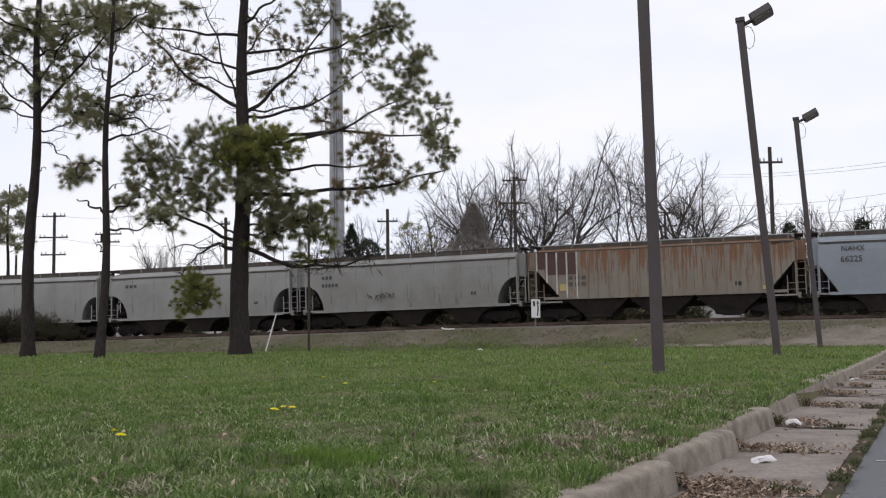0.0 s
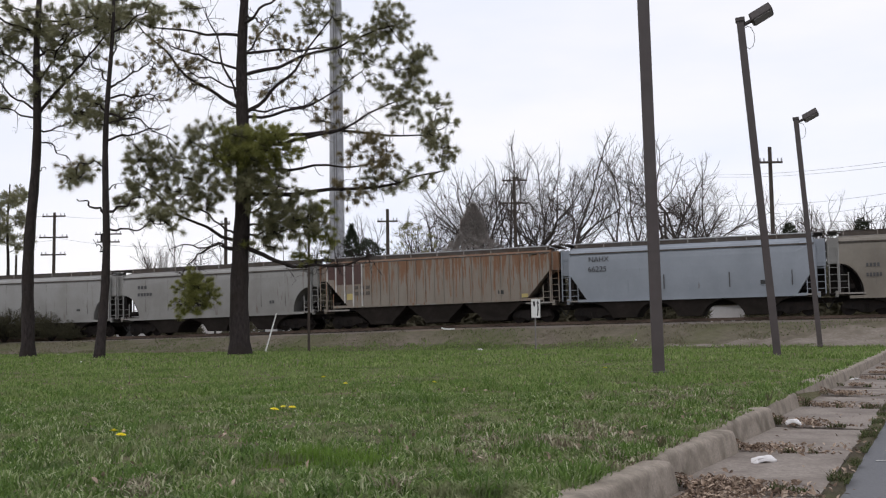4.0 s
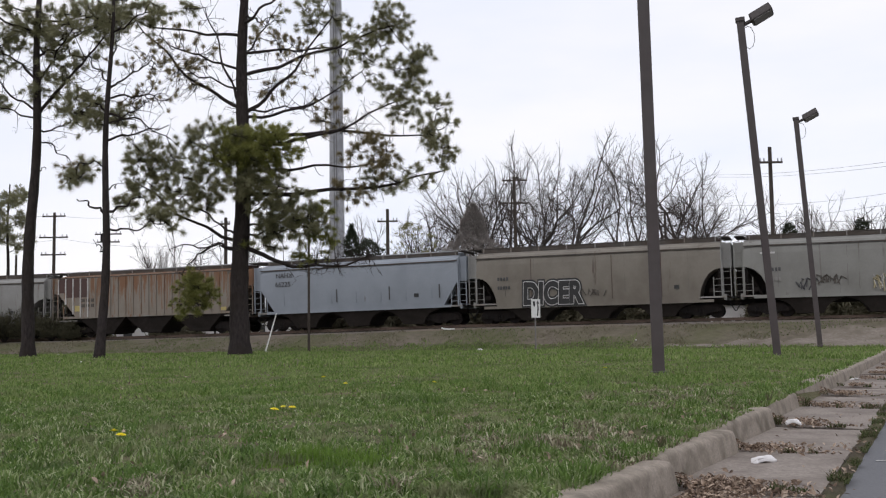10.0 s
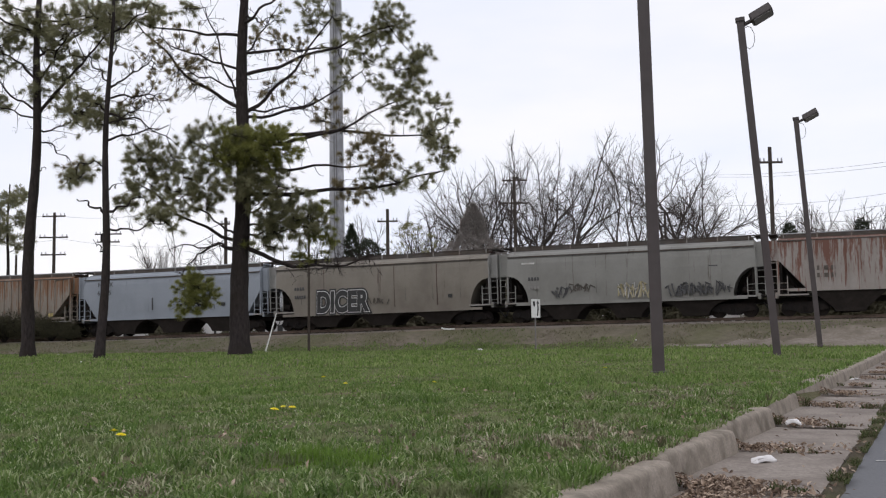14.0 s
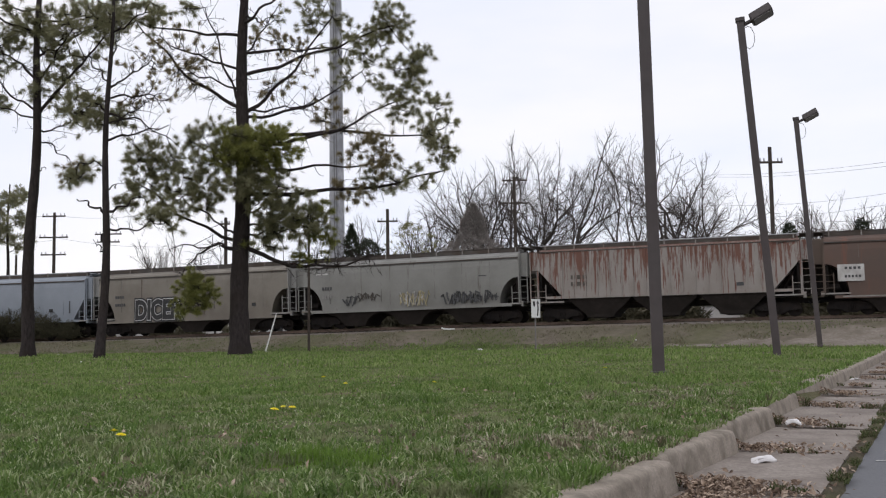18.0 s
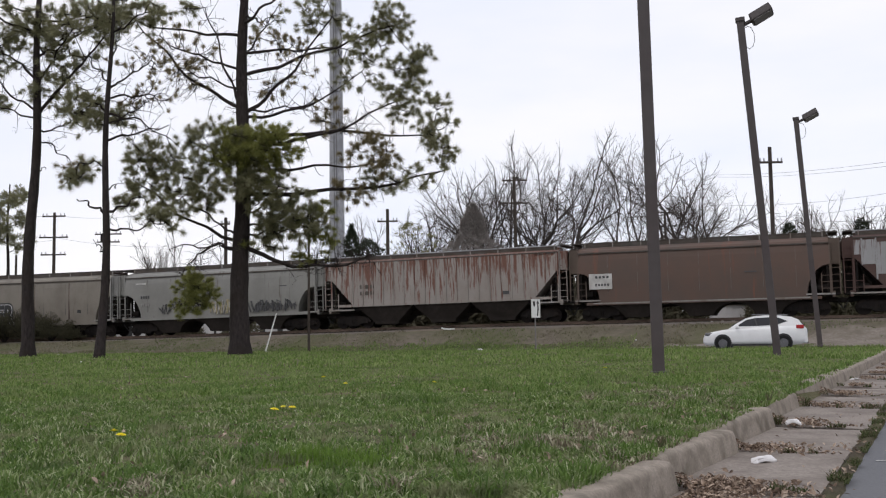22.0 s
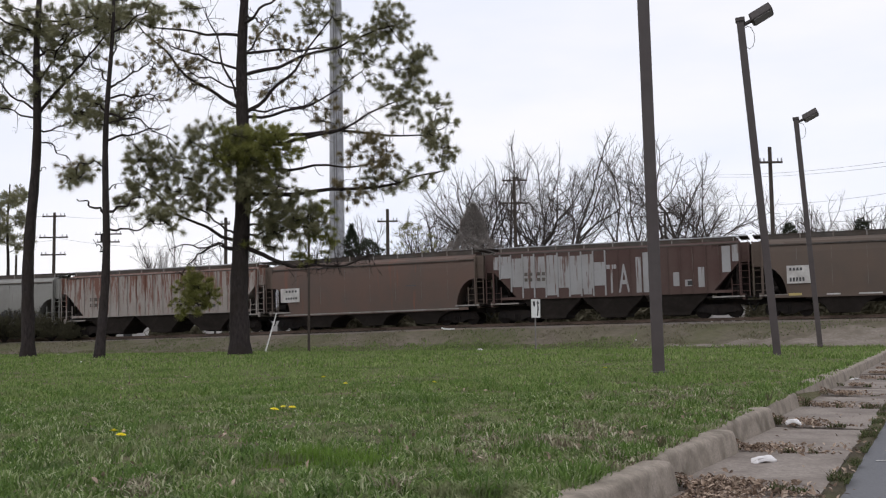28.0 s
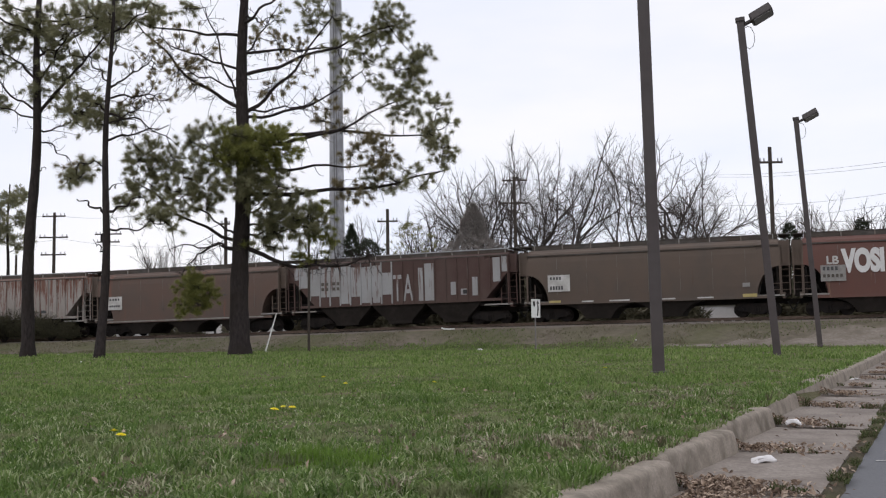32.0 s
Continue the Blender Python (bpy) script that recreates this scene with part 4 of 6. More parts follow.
for a, b, sag in (((1266, 308, 100), (1600, 282, 70), 0.3), ((1266, 312, 100), (1600, 290, 70), 0.3), ((1270, 362, 100), (1600, 338, 70), 0.4),
                  ((1366, 388, 70), (1640, 388, 66), 0.15), ((1366, 384, 70), (1640, 350, 60), 0.2), ((945, 316, 95), (1266, 308, 100), 0.9),
                  ((-40, 374, 105), (93, 381, 105), 0.3), ((93, 381, 105), (240, 381, 110), 0.3), ((93, 420, 105), (430, 425, 90), 0.8), ((-40, 425, 105), (93, 425, 105), 0.3)):
    cable(at(*a), at(*b), sag)


# ---- trees ----
M_NEEDLE = leafy("pine_needles", [(0.170, 0.168, 0.096), (0.265, 0.260, 0.146), (0.36, 0.348, 0.208)], 0.5, through_light=0.42)
M_NEEDLE_Y = leafy("yellowing_needles", [(0.165, 0.180, 0.048), (0.235, 0.245, 0.070), (0.310, 0.300, 0.105)], 0.5, through_light=0.42)
M_NEEDLE_D = leafy("dull_needles", [(0.165, 0.140, 0.080), (0.24, 0.200, 0.110), (0.33, 0.26, 0.14)], 0.6, through_light=0.45)
M_CEDAR = leafy("cedar_foliage", [(0.20, 0.180, 0.168), (0.27, 0.245, 0.228), (0.34, 0.305, 0.285)], 0.7)
M_BRUSH = leafy("winter_brush", [(0.085, 0.080, 0.052), (0.130, 0.120, 0.080), (0.175, 0.155, 0.110)], 0.8, through_light=0.3)
M_SCRUB = leafy("olive_scrub", [(0.05, 0.048, 0.03), (0.08, 0.076, 0.046), (0.12, 0.11, 0.07)], 0.8)
M_BUDS = leafy("spring_buds", [(0.12, 0.12, 0.05), (0.17, 0.165, 0.07), (0.22, 0.20, 0.10)], 0.7)
M_EVERGREEN = leafy("dark_evergreen", [(0.018, 0.026, 0.016), (0.032, 0.042, 0.024), (0.046, 0.056, 0.03)], 0.7)


class Needles:
    """Tufts of long needles, one thin triangle each, gathered into one mesh."""

    def __init__(self, rnd):
        self.blocks, self.rs = [], np.random.RandomState(rnd.randrange(1 << 30))

    def tuft(self, p, axis, size, count, width=0.011):
        rs = self.rs
        ax, at_tip = np.array(axis), np.array(p)
        d = rs.normal(size=(count, 3))
        d /= np.linalg.norm(d, axis=1)[:, None]
        d += ax * 0.25
        d /= np.linalg.norm(d, axis=1)[:, None]
        side = np.cross(d, rs.normal(size=(count, 3)))
        side *= (width * 0.6 * rs.uniform(0.8, 1.5, count) / np.linalg.norm(side, axis=1))[:, None]
        b = at_tip + ax * (rs.uniform(-0.50, 0.08, count) * size)[:, None]
        ln = size * rs.uniform(0.60, 1.08, count)
        tip = b + d * ln[:, None]
        tip[:, 2] -= 0.07 * ln
        self.blocks.append(np.stack([b - side, b + side, tip], 1))

    def lists(self):
        v = np.concatenate(self.blocks).reshape(-1, 3)
        return [tuple(q) for q in v.tolist()], [(3 * i, 3 * i + 1, 3 * i + 2) for i in range(len(v) // 3)]

    def mesh(self, name):
        v = np.concatenate(self.blocks).reshape(-1, 3)
        n = len(v)
        me = bpy.data.meshes.new(name)
        me.vertices.add(n)
        me.vertices.foreach_set("co", v.reshape(-1))
        me.loops.add(n)
        me.loops.foreach_set("vertex_index", np.arange(n))
        me.polygons.add(n // 3)
        me.polygons.foreach_set("loop_start", np.arange(0, n, 3))
        me.update(calc_edges=True)
        return me


def bezier(p0, p1, p2, n):
    return [p0 * (1 - t) ** 2 + p1 * 2 * t * (1 - t) + p2 * t * t for t in (i / n for i in range(n + 1))]


class Pine:
    """A pine built limb by limb; foliage masses hang on twigs that start at the nearest limb."""

    def __init__(self, x, y, height, r0, lean, seed, label, needle=0.210, count=200, width=0.0047, sides=14):
        self.rnd, self.lean, self.height, self.seed = random.Random(seed), lean, height, seed
        self.needle, self.count, self.width = needle, count, width
        self.tree = thing("pine_tree", pose(x, y, ground_z(x, y) - 0.05), label, "pine tree", "pines on the lawn")
        n = 30
        self.axis = []
        for i in range(n + 1):
            h = height * i / n
            self.axis.append(Vector((lean * h + 0.06 * math.sin(h * 0.8 + seed), 0.05 * math.sin(h * 0.7 + 2 * seed), h)))
        self.rad = [r0 * ((1 - 0.74 * (i / n)) + 0.30 * math.exp(-i / n * height / 0.30)) * (1 + 0.05 * math.sin(i * 2.3 + seed)) for i in range(n + 1)]
        trunk = Tubes()
        trunk.add(self.axis, self.rad, sides)
        link_mesh("trunk", trunk.mesh("trunk"), M_BARK, self.tree, smooth=True)
        self.nodes = [(p, 0.03) for p in self.axis[10:]]
        self.crowns, self.twigs = {}, Tubes()

    def on_axis(self, h):
        n = len(self.axis) - 1
        f = max(0.0, min(0.999, h / self.height)) * n
        i = int(f)
        return self.axis[i].lerp(self.axis[i + 1], f - i), self.rad[i]

    def limb(self, h0, dx, dy, h1, sag=0.0, bare=2, thick=1.0):
        """A limb from the trunk at height h0 to a tip; sag bends it, bare twigs grow on it."""
        rnd = self.rnd
        p0, tr = self.on_axis(h0)
        p2 = Vector((dx, dy, h1))
        mid = (p0 + p2) / 2 + Vector((0, 0, 2 * sag))
        ln = (p2 - p0).length
        n = 12
        pts = bezier(p0, mid, p2, n)
        ph = rnd.uniform(0, 6)
        for i, q in enumerate(pts):
            k = min(1.0, i / 3)
            q += Vector((0.05 * math.sin(i * 1.3 + ph), 0.07 * math.sin(i * 0.9 + 2 * ph), 0.065 * math.sin(i * 1.1 + ph * 1.7) + rnd.gauss(0, 0.02))) * k
        rb = min(tr * 0.42, (0.016 + 0.0088 * ln) * thick)
        t = Tubes()
        t.add(pts, [rb * (1 - 0.80 * i / n) + 0.006 for i in range(n + 1)], 6)
        for k in range(bare):
            i = rnd.randint(4, n - 1)
            d = (pts[i + 1] - pts[i]).normalized()
            out = (d * rnd.uniform(0.2, 0.9) + Vector((rnd.gauss(0, 0.6), rnd.gauss(0, 0.6), rnd.gauss(0.1, 0.6)))).normalized()
            tl = rnd.uniform(0.3, 1.0)
            t.add(bezier(pts[i], pts[i] + out * tl * 0.5 + Vector((0, 0, rnd.gauss(0, 0.12))), pts[i] + out * tl, 4), [0.015, 0.012, 0.009, 0.007, 0.004], 4)
        link_mesh("branch", t.mesh("branch"), M_BARK, self.tree, smooth=True)
        self.nodes += [(p, 0.02) for p in pts[3:]]
        return self

    def mass(self, dx, h, rx, rz, count, tone=0, dy=0.0, ry=None, size=1.0):
        """A foliage mass: tufts on twigs that fan out from the nearest limb."""
        rnd = self.rnd
        mat = (M_NEEDLE, M_NEEDLE_Y, M_NEEDLE_D)[tone]
        needles = self.crowns.setdefault(mat, Needles(rnd))
        ry = ry or rx * 0.8
        twigs = self.twigs
        count = int(count * 1.5)
        c = Vector((dx, dy, h))
        hubs = []
        for _ in range(max(3, count // 4)):
            while True:
                e = Vector((rnd.uniform(-1, 1), rnd.uniform(-1, 1), rnd.uniform(-1, 1)))
                if e.length < 1:
                    break
            hubs.append(c + Vector((e.x * rx * 0.85, e.y * ry * 0.85, e.z * rz * 0.85)))
        placed = []
        for hub in hubs:
            near = min(self.nodes + placed, key=lambda nd: (nd[0] - hub).length)
            start = near[0]
            mid = (start + hub) / 2 + Vector((rnd.gauss(0, 0.08), rnd.gauss(0, 0.08), -0.10 * (hub - start).length))
            pts = bezier(start, mid, hub, 5)
            twigs.add(pts, [0.020, 0.017, 0.014, 0.011, 0.009, 0.007], 4)
            placed += [(p, 0.01) for p in pts[2:]]
            for _ in range(2):
                d = Vector((rnd.gauss(0, 0.2), rnd.gauss(0, 0.2), rnd.gauss(0.0, 0.16)))
                q = pts[rnd.randint(2, 5)]
                twigs.add([q, q + d * 0.5 + Vector((0, 0, 0.04)), q + d], [0.008, 0.006, 0.003], 3)
        for k in range(count):
            hub = hubs[k % len(hubs)]
            out = (hub - c) * 0.5 + Vector((rnd.gauss(0, 0.5), rnd.gauss(0, 0.5), rnd.gauss(0.12, 0.42)))
            out.normalize()
            tip = hub + out * rnd.uniform(0.15, 0.62) * (0.6 + 0.4 * min(rx, rz))
            twigs.add([hub, (hub + tip) / 2 + Vector((0, 0, -0.03)), tip], [0.007, 0.006, 0.004], 3)
            needles.tuft(tip, out, self.needle * size * rnd.uniform(0.75, 1.2), self.count, self.width)
        return self

    def dead(self, dx, h, rx, rz, count):
        """Thin dead twigs, forked and curled, on the limbs nearest to a place."""
        rnd = self.rnd
        for _ in range(count):
            c = Vector((dx + rnd.gauss(0, rx * 0.55), rnd.gauss(0, rx * 0.4), h + rnd.gauss(0, rz * 0.55)))
            q = min(self.nodes, key=lambda nd: (nd[0] - c).length)[0]
            d = (c - q) * rnd.uniform(0.5, 1.0) + Vector((rnd.gauss(0, 0.25), rnd.gauss(0, 0.2), rnd.gauss(0.0, 0.22)))
            if d.length > 1.2:
                d = d.normalized() * 1.2
            curl = Vector((rnd.gauss(0, 0.12), 0, rnd.gauss(-0.05, 0.12)))
            pts = bezier(q, q + d * 0.5 + curl, q + d, 5)
            self.twigs.add(pts, [0.013, 0.011, 0.009, 0.007, 0.005, 0.004], 3)
            for k in range(4):
                e = Vector((rnd.gauss(0, 0.14), rnd.gauss(0, 0.12), rnd.gauss(0.03, 0.13)))
                a = pts[rnd.randint(2, 5)]
                self.twigs.add([a, a + e * 0.55 + Vector((0, 0, 0.03)), a + e], [0.006, 0.005, 0.003], 3)
        return self

    def top(self, start, reach, layers):
        """The crown above: whorls of shorter limbs up to the tip."""
        for k in range(layers):
            h0 = start + (self.height - start - 0.4) * (k + 0.5) / layers
            r = reach * (1 - (h0 - start) / (self.height - start + 1.5))
            a = k * 2.4 + self.seed
            p, _ = self.on_axis(h0)
            self.limb(h0, p.x + r * math.cos(a), r * math.sin(a), h0 + 0.7, -0.1, 1)
            self.mass(p.x + r * 0.9 * math.cos(a), h0 + 0.7, 0.8, 0.5, 9, 0, r * 0.9 * math.sin(a))
        return self

    def done(self):
        for m, nd in self.crowns.items():
            tagged(link_mesh("needle_crown", nd.mesh("needle_crown"), m, self.tree), kind="stuff")
        tagged(link_mesh("twig_growth", self.twigs.mesh("twig_growth"), M_BARK, self.tree), kind="stuff")
        return self.tree


# the large pine with the low limbs
p = Pine(-6.74, 33.68, 15.5, 0.335, 0.010, 3, "tall pine with wide limbs and tufted green needles")
p.limb(3.45, -1.85, -0.2, 2.75, 0.55, 5, 1.5).limb(3.5, -2.2, -0.5, 3.6, 0.1, 4).limb(3.7, 4.3, -0.3, 3.25, -0.55, 7, 1.6)
p.limb(3.8, -3.6, 0.2, 6.0, -0.3, 4, 1.2).limb(3.9, -1.9, -0.8, 5.3, 0.0).limb(5.4, -0.6, -1.9, 6.6).limb(5.5, 1.4, -1.9, 6.8).limb(4.6, 1.7, -0.7, 5.4)
p.limb(4.3, 2.6, -0.5, 4.6, 0.0, 4).limb(6.1, 4.9, -0.3, 6.3, 0.05, 5).limb(5.4, 6.9, 0.2, 6.1, -0.25, 5, 1.1).limb(7.1, 5.2, -0.3, 8.4, -0.45, 6, 1.25)
p.limb(7.2, 6.6, 0.3, 7.2, 0.25, 4).limb(8.1, 3.1, -0.2, 11.4, -0.45, 5, 1.2).limb(8.0, 4.1, 0.4, 9.6, -0.45, 5).limb(8.2, 2.6, -0.5, 8.4, -0.1, 5)
p.limb(8.3, -3.6, 0.2, 11.5, -0.45, 6, 1.2).limb(8.1, -1.1, -0.3, 11.7, -0.1, 5).limb(9.4, 5.0, -0.5, 10.9, -0.1, 5).limb(9.6, -2.9, 0.4, 10.9, -0.1, 6)
p.limb(10.2, 3.6, 0.3, 10.4, 0.0, 5).limb(9.9, 1.1, 0.6, 11.8, 0.0, 4).limb(8.9, -2.0, -0.4, 9.6, 0.0, 6)
p.mass(0.3, 6.5, 0.8, 0.7, 70, 1, -1.9).mass(0.2, 5.5, 0.7, 0.6, 40, 0, -1.5).mass(-0.6, 6.75, 1.1, 0.8, 120, 0, -1.3).mass(1.2, 6.75, 1.1, 0.85, 130, 1, -1.5).mass(0.4, 5.9, 1.3, 0.6, 70, 0, -0.9)
p.mass(-2.9, 6.35, 1.0, 1.0, 105).mass(-1.6, 5.3, 1.25, 0.9, 105, 0, -0.5).mass(-3.6, 5.3, 0.6, 0.5, 30).mass(1.4, 5.25, 1.05, 0.85, 90, 0, -0.4).mass(2.5, 4.6, 0.6, 0.5, 40, 1)
p.mass(1.2, 4.3, 0.8, 0.45, 32).mass(5.6, 9.0, 0.85, 1.4, 80).mass(6.5, 7.4, 0.75, 1.3, 78).mass(4.35, 6.6, 0.8, 0.7, 55, 2, -0.5).mass(5.5, 5.85, 1.25, 0.5, 40, 0)
p.mass(4.1, 9.9, 1.3, 1.05, 66).mass(5.0, 11.1, 0.8, 0.75, 60).mass(2.7, 11.5, 1.0, 0.5, 40).mass(-1.40, 2.05, 0.62, 0.72, 112, 1, -0.3, None, 0.85).mass(0.05, 3.6, 0.2, 0.2, 7, 1)
p.mass(-2.2, 11.6, 0.8, 0.4, 18).mass(6.0, 9.9, 0.4, 0.45, 24).mass(-3.3, 11.4, 0.6, 0.6, 24).mass(1.3, 9.9, 1.2, 1.5, 44, 2, 0, None, 0.8).mass(-1.9, 9.9, 1.3, 1.4, 46, 2, 0, None, 0.8).mass(3.6, 5.4, 1.0, 0.5, 26, 2).mass(3.4, 7.9, 1.2, 0.6, 18, 2)
p.limb(4.0, 1.7, -0.6, 4.1, 0.0, 3).mass(1.9, 4.35, 0.9, 0.65, 62, 0, -0.4).mass(1.1, 3.8, 0.55, 0.45, 26).mass(2.7, 4.0, 0.5, 0.4, 22, 1)
p.dead(2.6, 2.95, 1.5, 0.35, 36).dead(4.1, 3.35, 0.5, 0.3, 22).mass(2.3, 3.35, 0.5, 0.3, 14, 1)
p.dead(-1.4, 9.6, 1.9, 1.9, 90).dead(1.5, 9.6, 2.0, 1.9, 90).dead(3.6, 7.6, 2.0, 1.3, 70).dead(4.8, 5.6, 1.8, 0.6, 46).dead(3.2, 3.6, 1.4, 0.5, 26).dead(-1.6, 3.2, 0.8, 0.6, 22)
p.top(10.6, 4.0, 11).done()

# the slender pine at the lawn's end
p = Pine(-14.47, 35.35, 16.0, 0.225, 0.022, 8, "slender tall pine with a high dense crown")
p.limb(8.6, 3.4, -0.3, 12.2, -0.1, 4, 1.1).limb(8.7, -2.0, 0.2, 10.6, -0.2, 4).limb(8.0, 1.9, -0.4, 8.5, -0.2, 4).limb(8.4, -1.6, -0.4, 9.0, 0.0, 4).limb(9.6, 1.7, -0.5, 11.6).limb(9.8, -2.2, 0.3, 12.0).limb(6.6, 0.55, 0.0, 6.65, 0.0, 0)
p.limb(10.6, 2.6, 0.5, 12.2).limb(7.6, 1.5, 0.2, 6.6, 0.25, 3)
p.mass(-1.7, 9.0, 0.8, 0.6, 55).mass(-1.5, 10.9, 1.3, 0.9, 90).mass(1.4, 10.9, 1.2, 0.9, 80).mass(2.4, 11.8, 1.3, 0.7, 80).mass(-0.2, 11.9, 1.5, 0.7, 95).mass(1.9, 8.7, 0.8, 0.5, 50).mass(3.0, 8.3, 0.7, 0.5, 36)
p.mass(0.6, 9.5, 0.7, 0.6, 34).mass(1.5, 6.5, 0.55, 0.35, 20, 2)
p.dead(0.3, 9.6, 2.2, 1.4, 110).top(10.8, 3.2, 11).done()

# the thin sparse pine
p = Pine(-10.39, 30.87, 12.0, 0.145, 0.020, 12, "thin sparse pine with broken stubs and few needles")
p.limb(4.45, -0.75, 0.0, 4.95, 0.0, 0, 1.9).limb(4.5, 1.2, -0.1, 4.95, -0.08, 0, 1.7).limb(4.0, 1.9, -0.2, 4.15, -0.15, 3).limb(3.2, -0.25, 0.0, 3.6, 0.0, 0).limb(5.2, 0.5, 0.0, 5.3, 0.0, 0).limb(5.9, -0.8, -0.2, 5.9, 0.1, 2)
p.limb(6.7, 2.1, -0.2, 7.1, 0.0, 5).limb(7.2, 1.3, 0.2, 8.0, -0.1, 6).limb(7.6, -0.9, 0.2, 8.6, -0.1, 5).limb(8.0, 2.0, -0.2, 7.9, 0.1, 6).limb(8.3, 1.5, 0.2, 9.3, 0.0, 6).limb(8.5, -0.6, 0.0, 9.4, 0.0, 5).limb(7.5, 2.0, 0.3, 6.7, 0.2, 6).limb(8.9, 0.4, 0.2, 10.2, 0.0, 5)
p.mass(-0.75, 5.75, 0.45, 0.35, 26).mass(1.7, 4.25, 0.75, 0.3, 30).mass(1.5, 8.0, 0.9, 0.5, 14, 2, 0, None, 0.7).mass(-0.7, 8.3, 0.6, 0.6, 20, 0).mass(1.0, 9.2, 1.0, 0.6, 14, 2, 0, None, 0.7).mass(-0.5, 7.3, 0.5, 0.4, 16)
p.mass(-0.2, 10.5, 1.4, 0.6, 50).dead(0.9, 8.0, 1.4, 1.4, 75).dead(1.0, 4.4, 0.8, 0.3, 14).top(9.9, 2.0, 5).done()

# a far pine beyond the railway
p = Pine(-37.8, 88.0, 14.4, 0.22, 0.0, 21, "distant pine behind the railway", 0.36, 30, 0.024, 8)
for k in range(7):
    p.limb(8.4 + 0.7 * k, 1.7 * math.cos(k * 2.3), 1.5 * math.sin(k * 2.3), 9.2 + 0.75 * k, 0.0, 1)
    p.mass(1.3 * math.cos(k * 2.3), 9.2 + 0.72 * k, 1.0, 0.8, 60, 0, 1.3 * math.sin(k * 2.3))
p.done()


def bare_tree(across, ytop, dist, spread, seed, label, depth=6, stems=1, lean=0.0):
    """A leafless tree: limbs fork upwards from a short trunk, each with finer side twigs."""
    rnd = random.Random(seed)
    s = (across - 784) / 1800.0
    x, y, z = on_ray(s, dist)
    height = height_at(s, ytop, dist) - z
    tree = thing("bare_tree", pose(x, y, z), label, "tree", "bare trees behind the railway")
    trunk, crown = Tubes(), Tubes()

    def turned(d, tilt):
        side = d.orthogonal().normalized()
        side.rotate(Matrix.Rotation(rnd.uniform(0, 2 * math.pi), 3, d))
        return (d * math.cos(tilt) + side * math.sin(tilt)).normalized()

    def grow(p, d, ln, r, k):
        pts, cur = [p], Vector(d)
        for i in range(4):
            cur = (cur + Vector((rnd.gauss(0, 0.075), rnd.gauss(0, 0.075), rnd.gauss(0.03 if k > 0 else 0.02, 0.05)))).normalized()
            pts.append(pts[-1] + cur * ln / 4)
        last = k >= depth or ln < 0.3
        (trunk if k < 2 else crown).add(pts, [max(0.004 if last else 0.008, r * (1 - (0.2 if last else 0.07) * i)) for i in range(5)], 7 if k < 2 else 3)
        if last:
            return
        if k == 0:
            ln *= 0.68
        grow(pts[4], turned(cur, rnd.uniform(0.10, 0.34) * spread), ln * rnd.uniform(0.74, 0.88), r * 0.70, k + 1)
        grow(pts[4], turned(cur, rnd.uniform(0.42, 0.78) * spread), ln * rnd.uniform(0.62, 0.82), r * 0.55, k + 1)
        if k == 0 or rnd.random() < 0.35:
            grow(pts[4], turned(cur, rnd.uniform(0.40, 0.75) * spread), ln * rnd.uniform(0.62, 0.80), r * 0.52, k + 1)
        if k > 0:
            for i in (2, 3):
                if rnd.random() < 0.85:
                    grow(pts[i], turned(cur, rnd.uniform(0.55, 0.95)), ln * rnd.uniform(0.40, 0.60), r * 0.30, k + 2)

    for j in range(stems):
        d = Vector((rnd.gauss(0, 0.10) + lean + (j - (stems - 1) / 2) * 0.34, rnd.gauss(0, 0.12), 1)).normalized()
        grow(Vector((j * 0.4 - 0.2, 0, -0.1)), d, height * 0.345, 0.0150 * height + 0.03, 0)
    link_mesh("trunk", trunk.mesh("trunk"), M_TWIG, tree, smooth=True)
    link_mesh("crown", crown.mesh("crown"), M_TWIG, tree)
    return tree


for i, (xp, yt, dist, spread, stems, lean) in enumerate((
        (1024, 228, 104, 1.2, 1, -0.14), (1152, 246, 100, 1.25, 2, 0.12), (880, 284, 108, 1.15, 2, 0.0), (1085, 285, 108, 1.1, 1, 0.0), (815, 325, 112, 1.1, 1, 0.0), (948, 276, 114, 1.1, 2, 0.0), (1225, 290, 104, 1.25, 1, 0.1), (845, 290, 112, 1.1, 2, 0.0),
        (755, 352, 112, 1.1, 2, 0.0), (702, 376, 105, 1.1, 2, 0.0), (1455, 352, 125, 1.0, 2, 0.0), (1395, 368, 135, 1.0, 2, 0.0), (1510, 362, 130, 1.0, 2, 0.0),
        (295, 420, 115, 0.9, 2, 0.0), (1560, 360, 130, 1.0, 2, 0.0), (420, 424, 110, 0.9, 2, 0.0))):
    bare_tree(xp, yt, dist, spread, 100 + i, "bare leafless tree with fine grey-brown branches", 7 if i in (0, 1, 2, 3, 5) else 6, stems, lean)


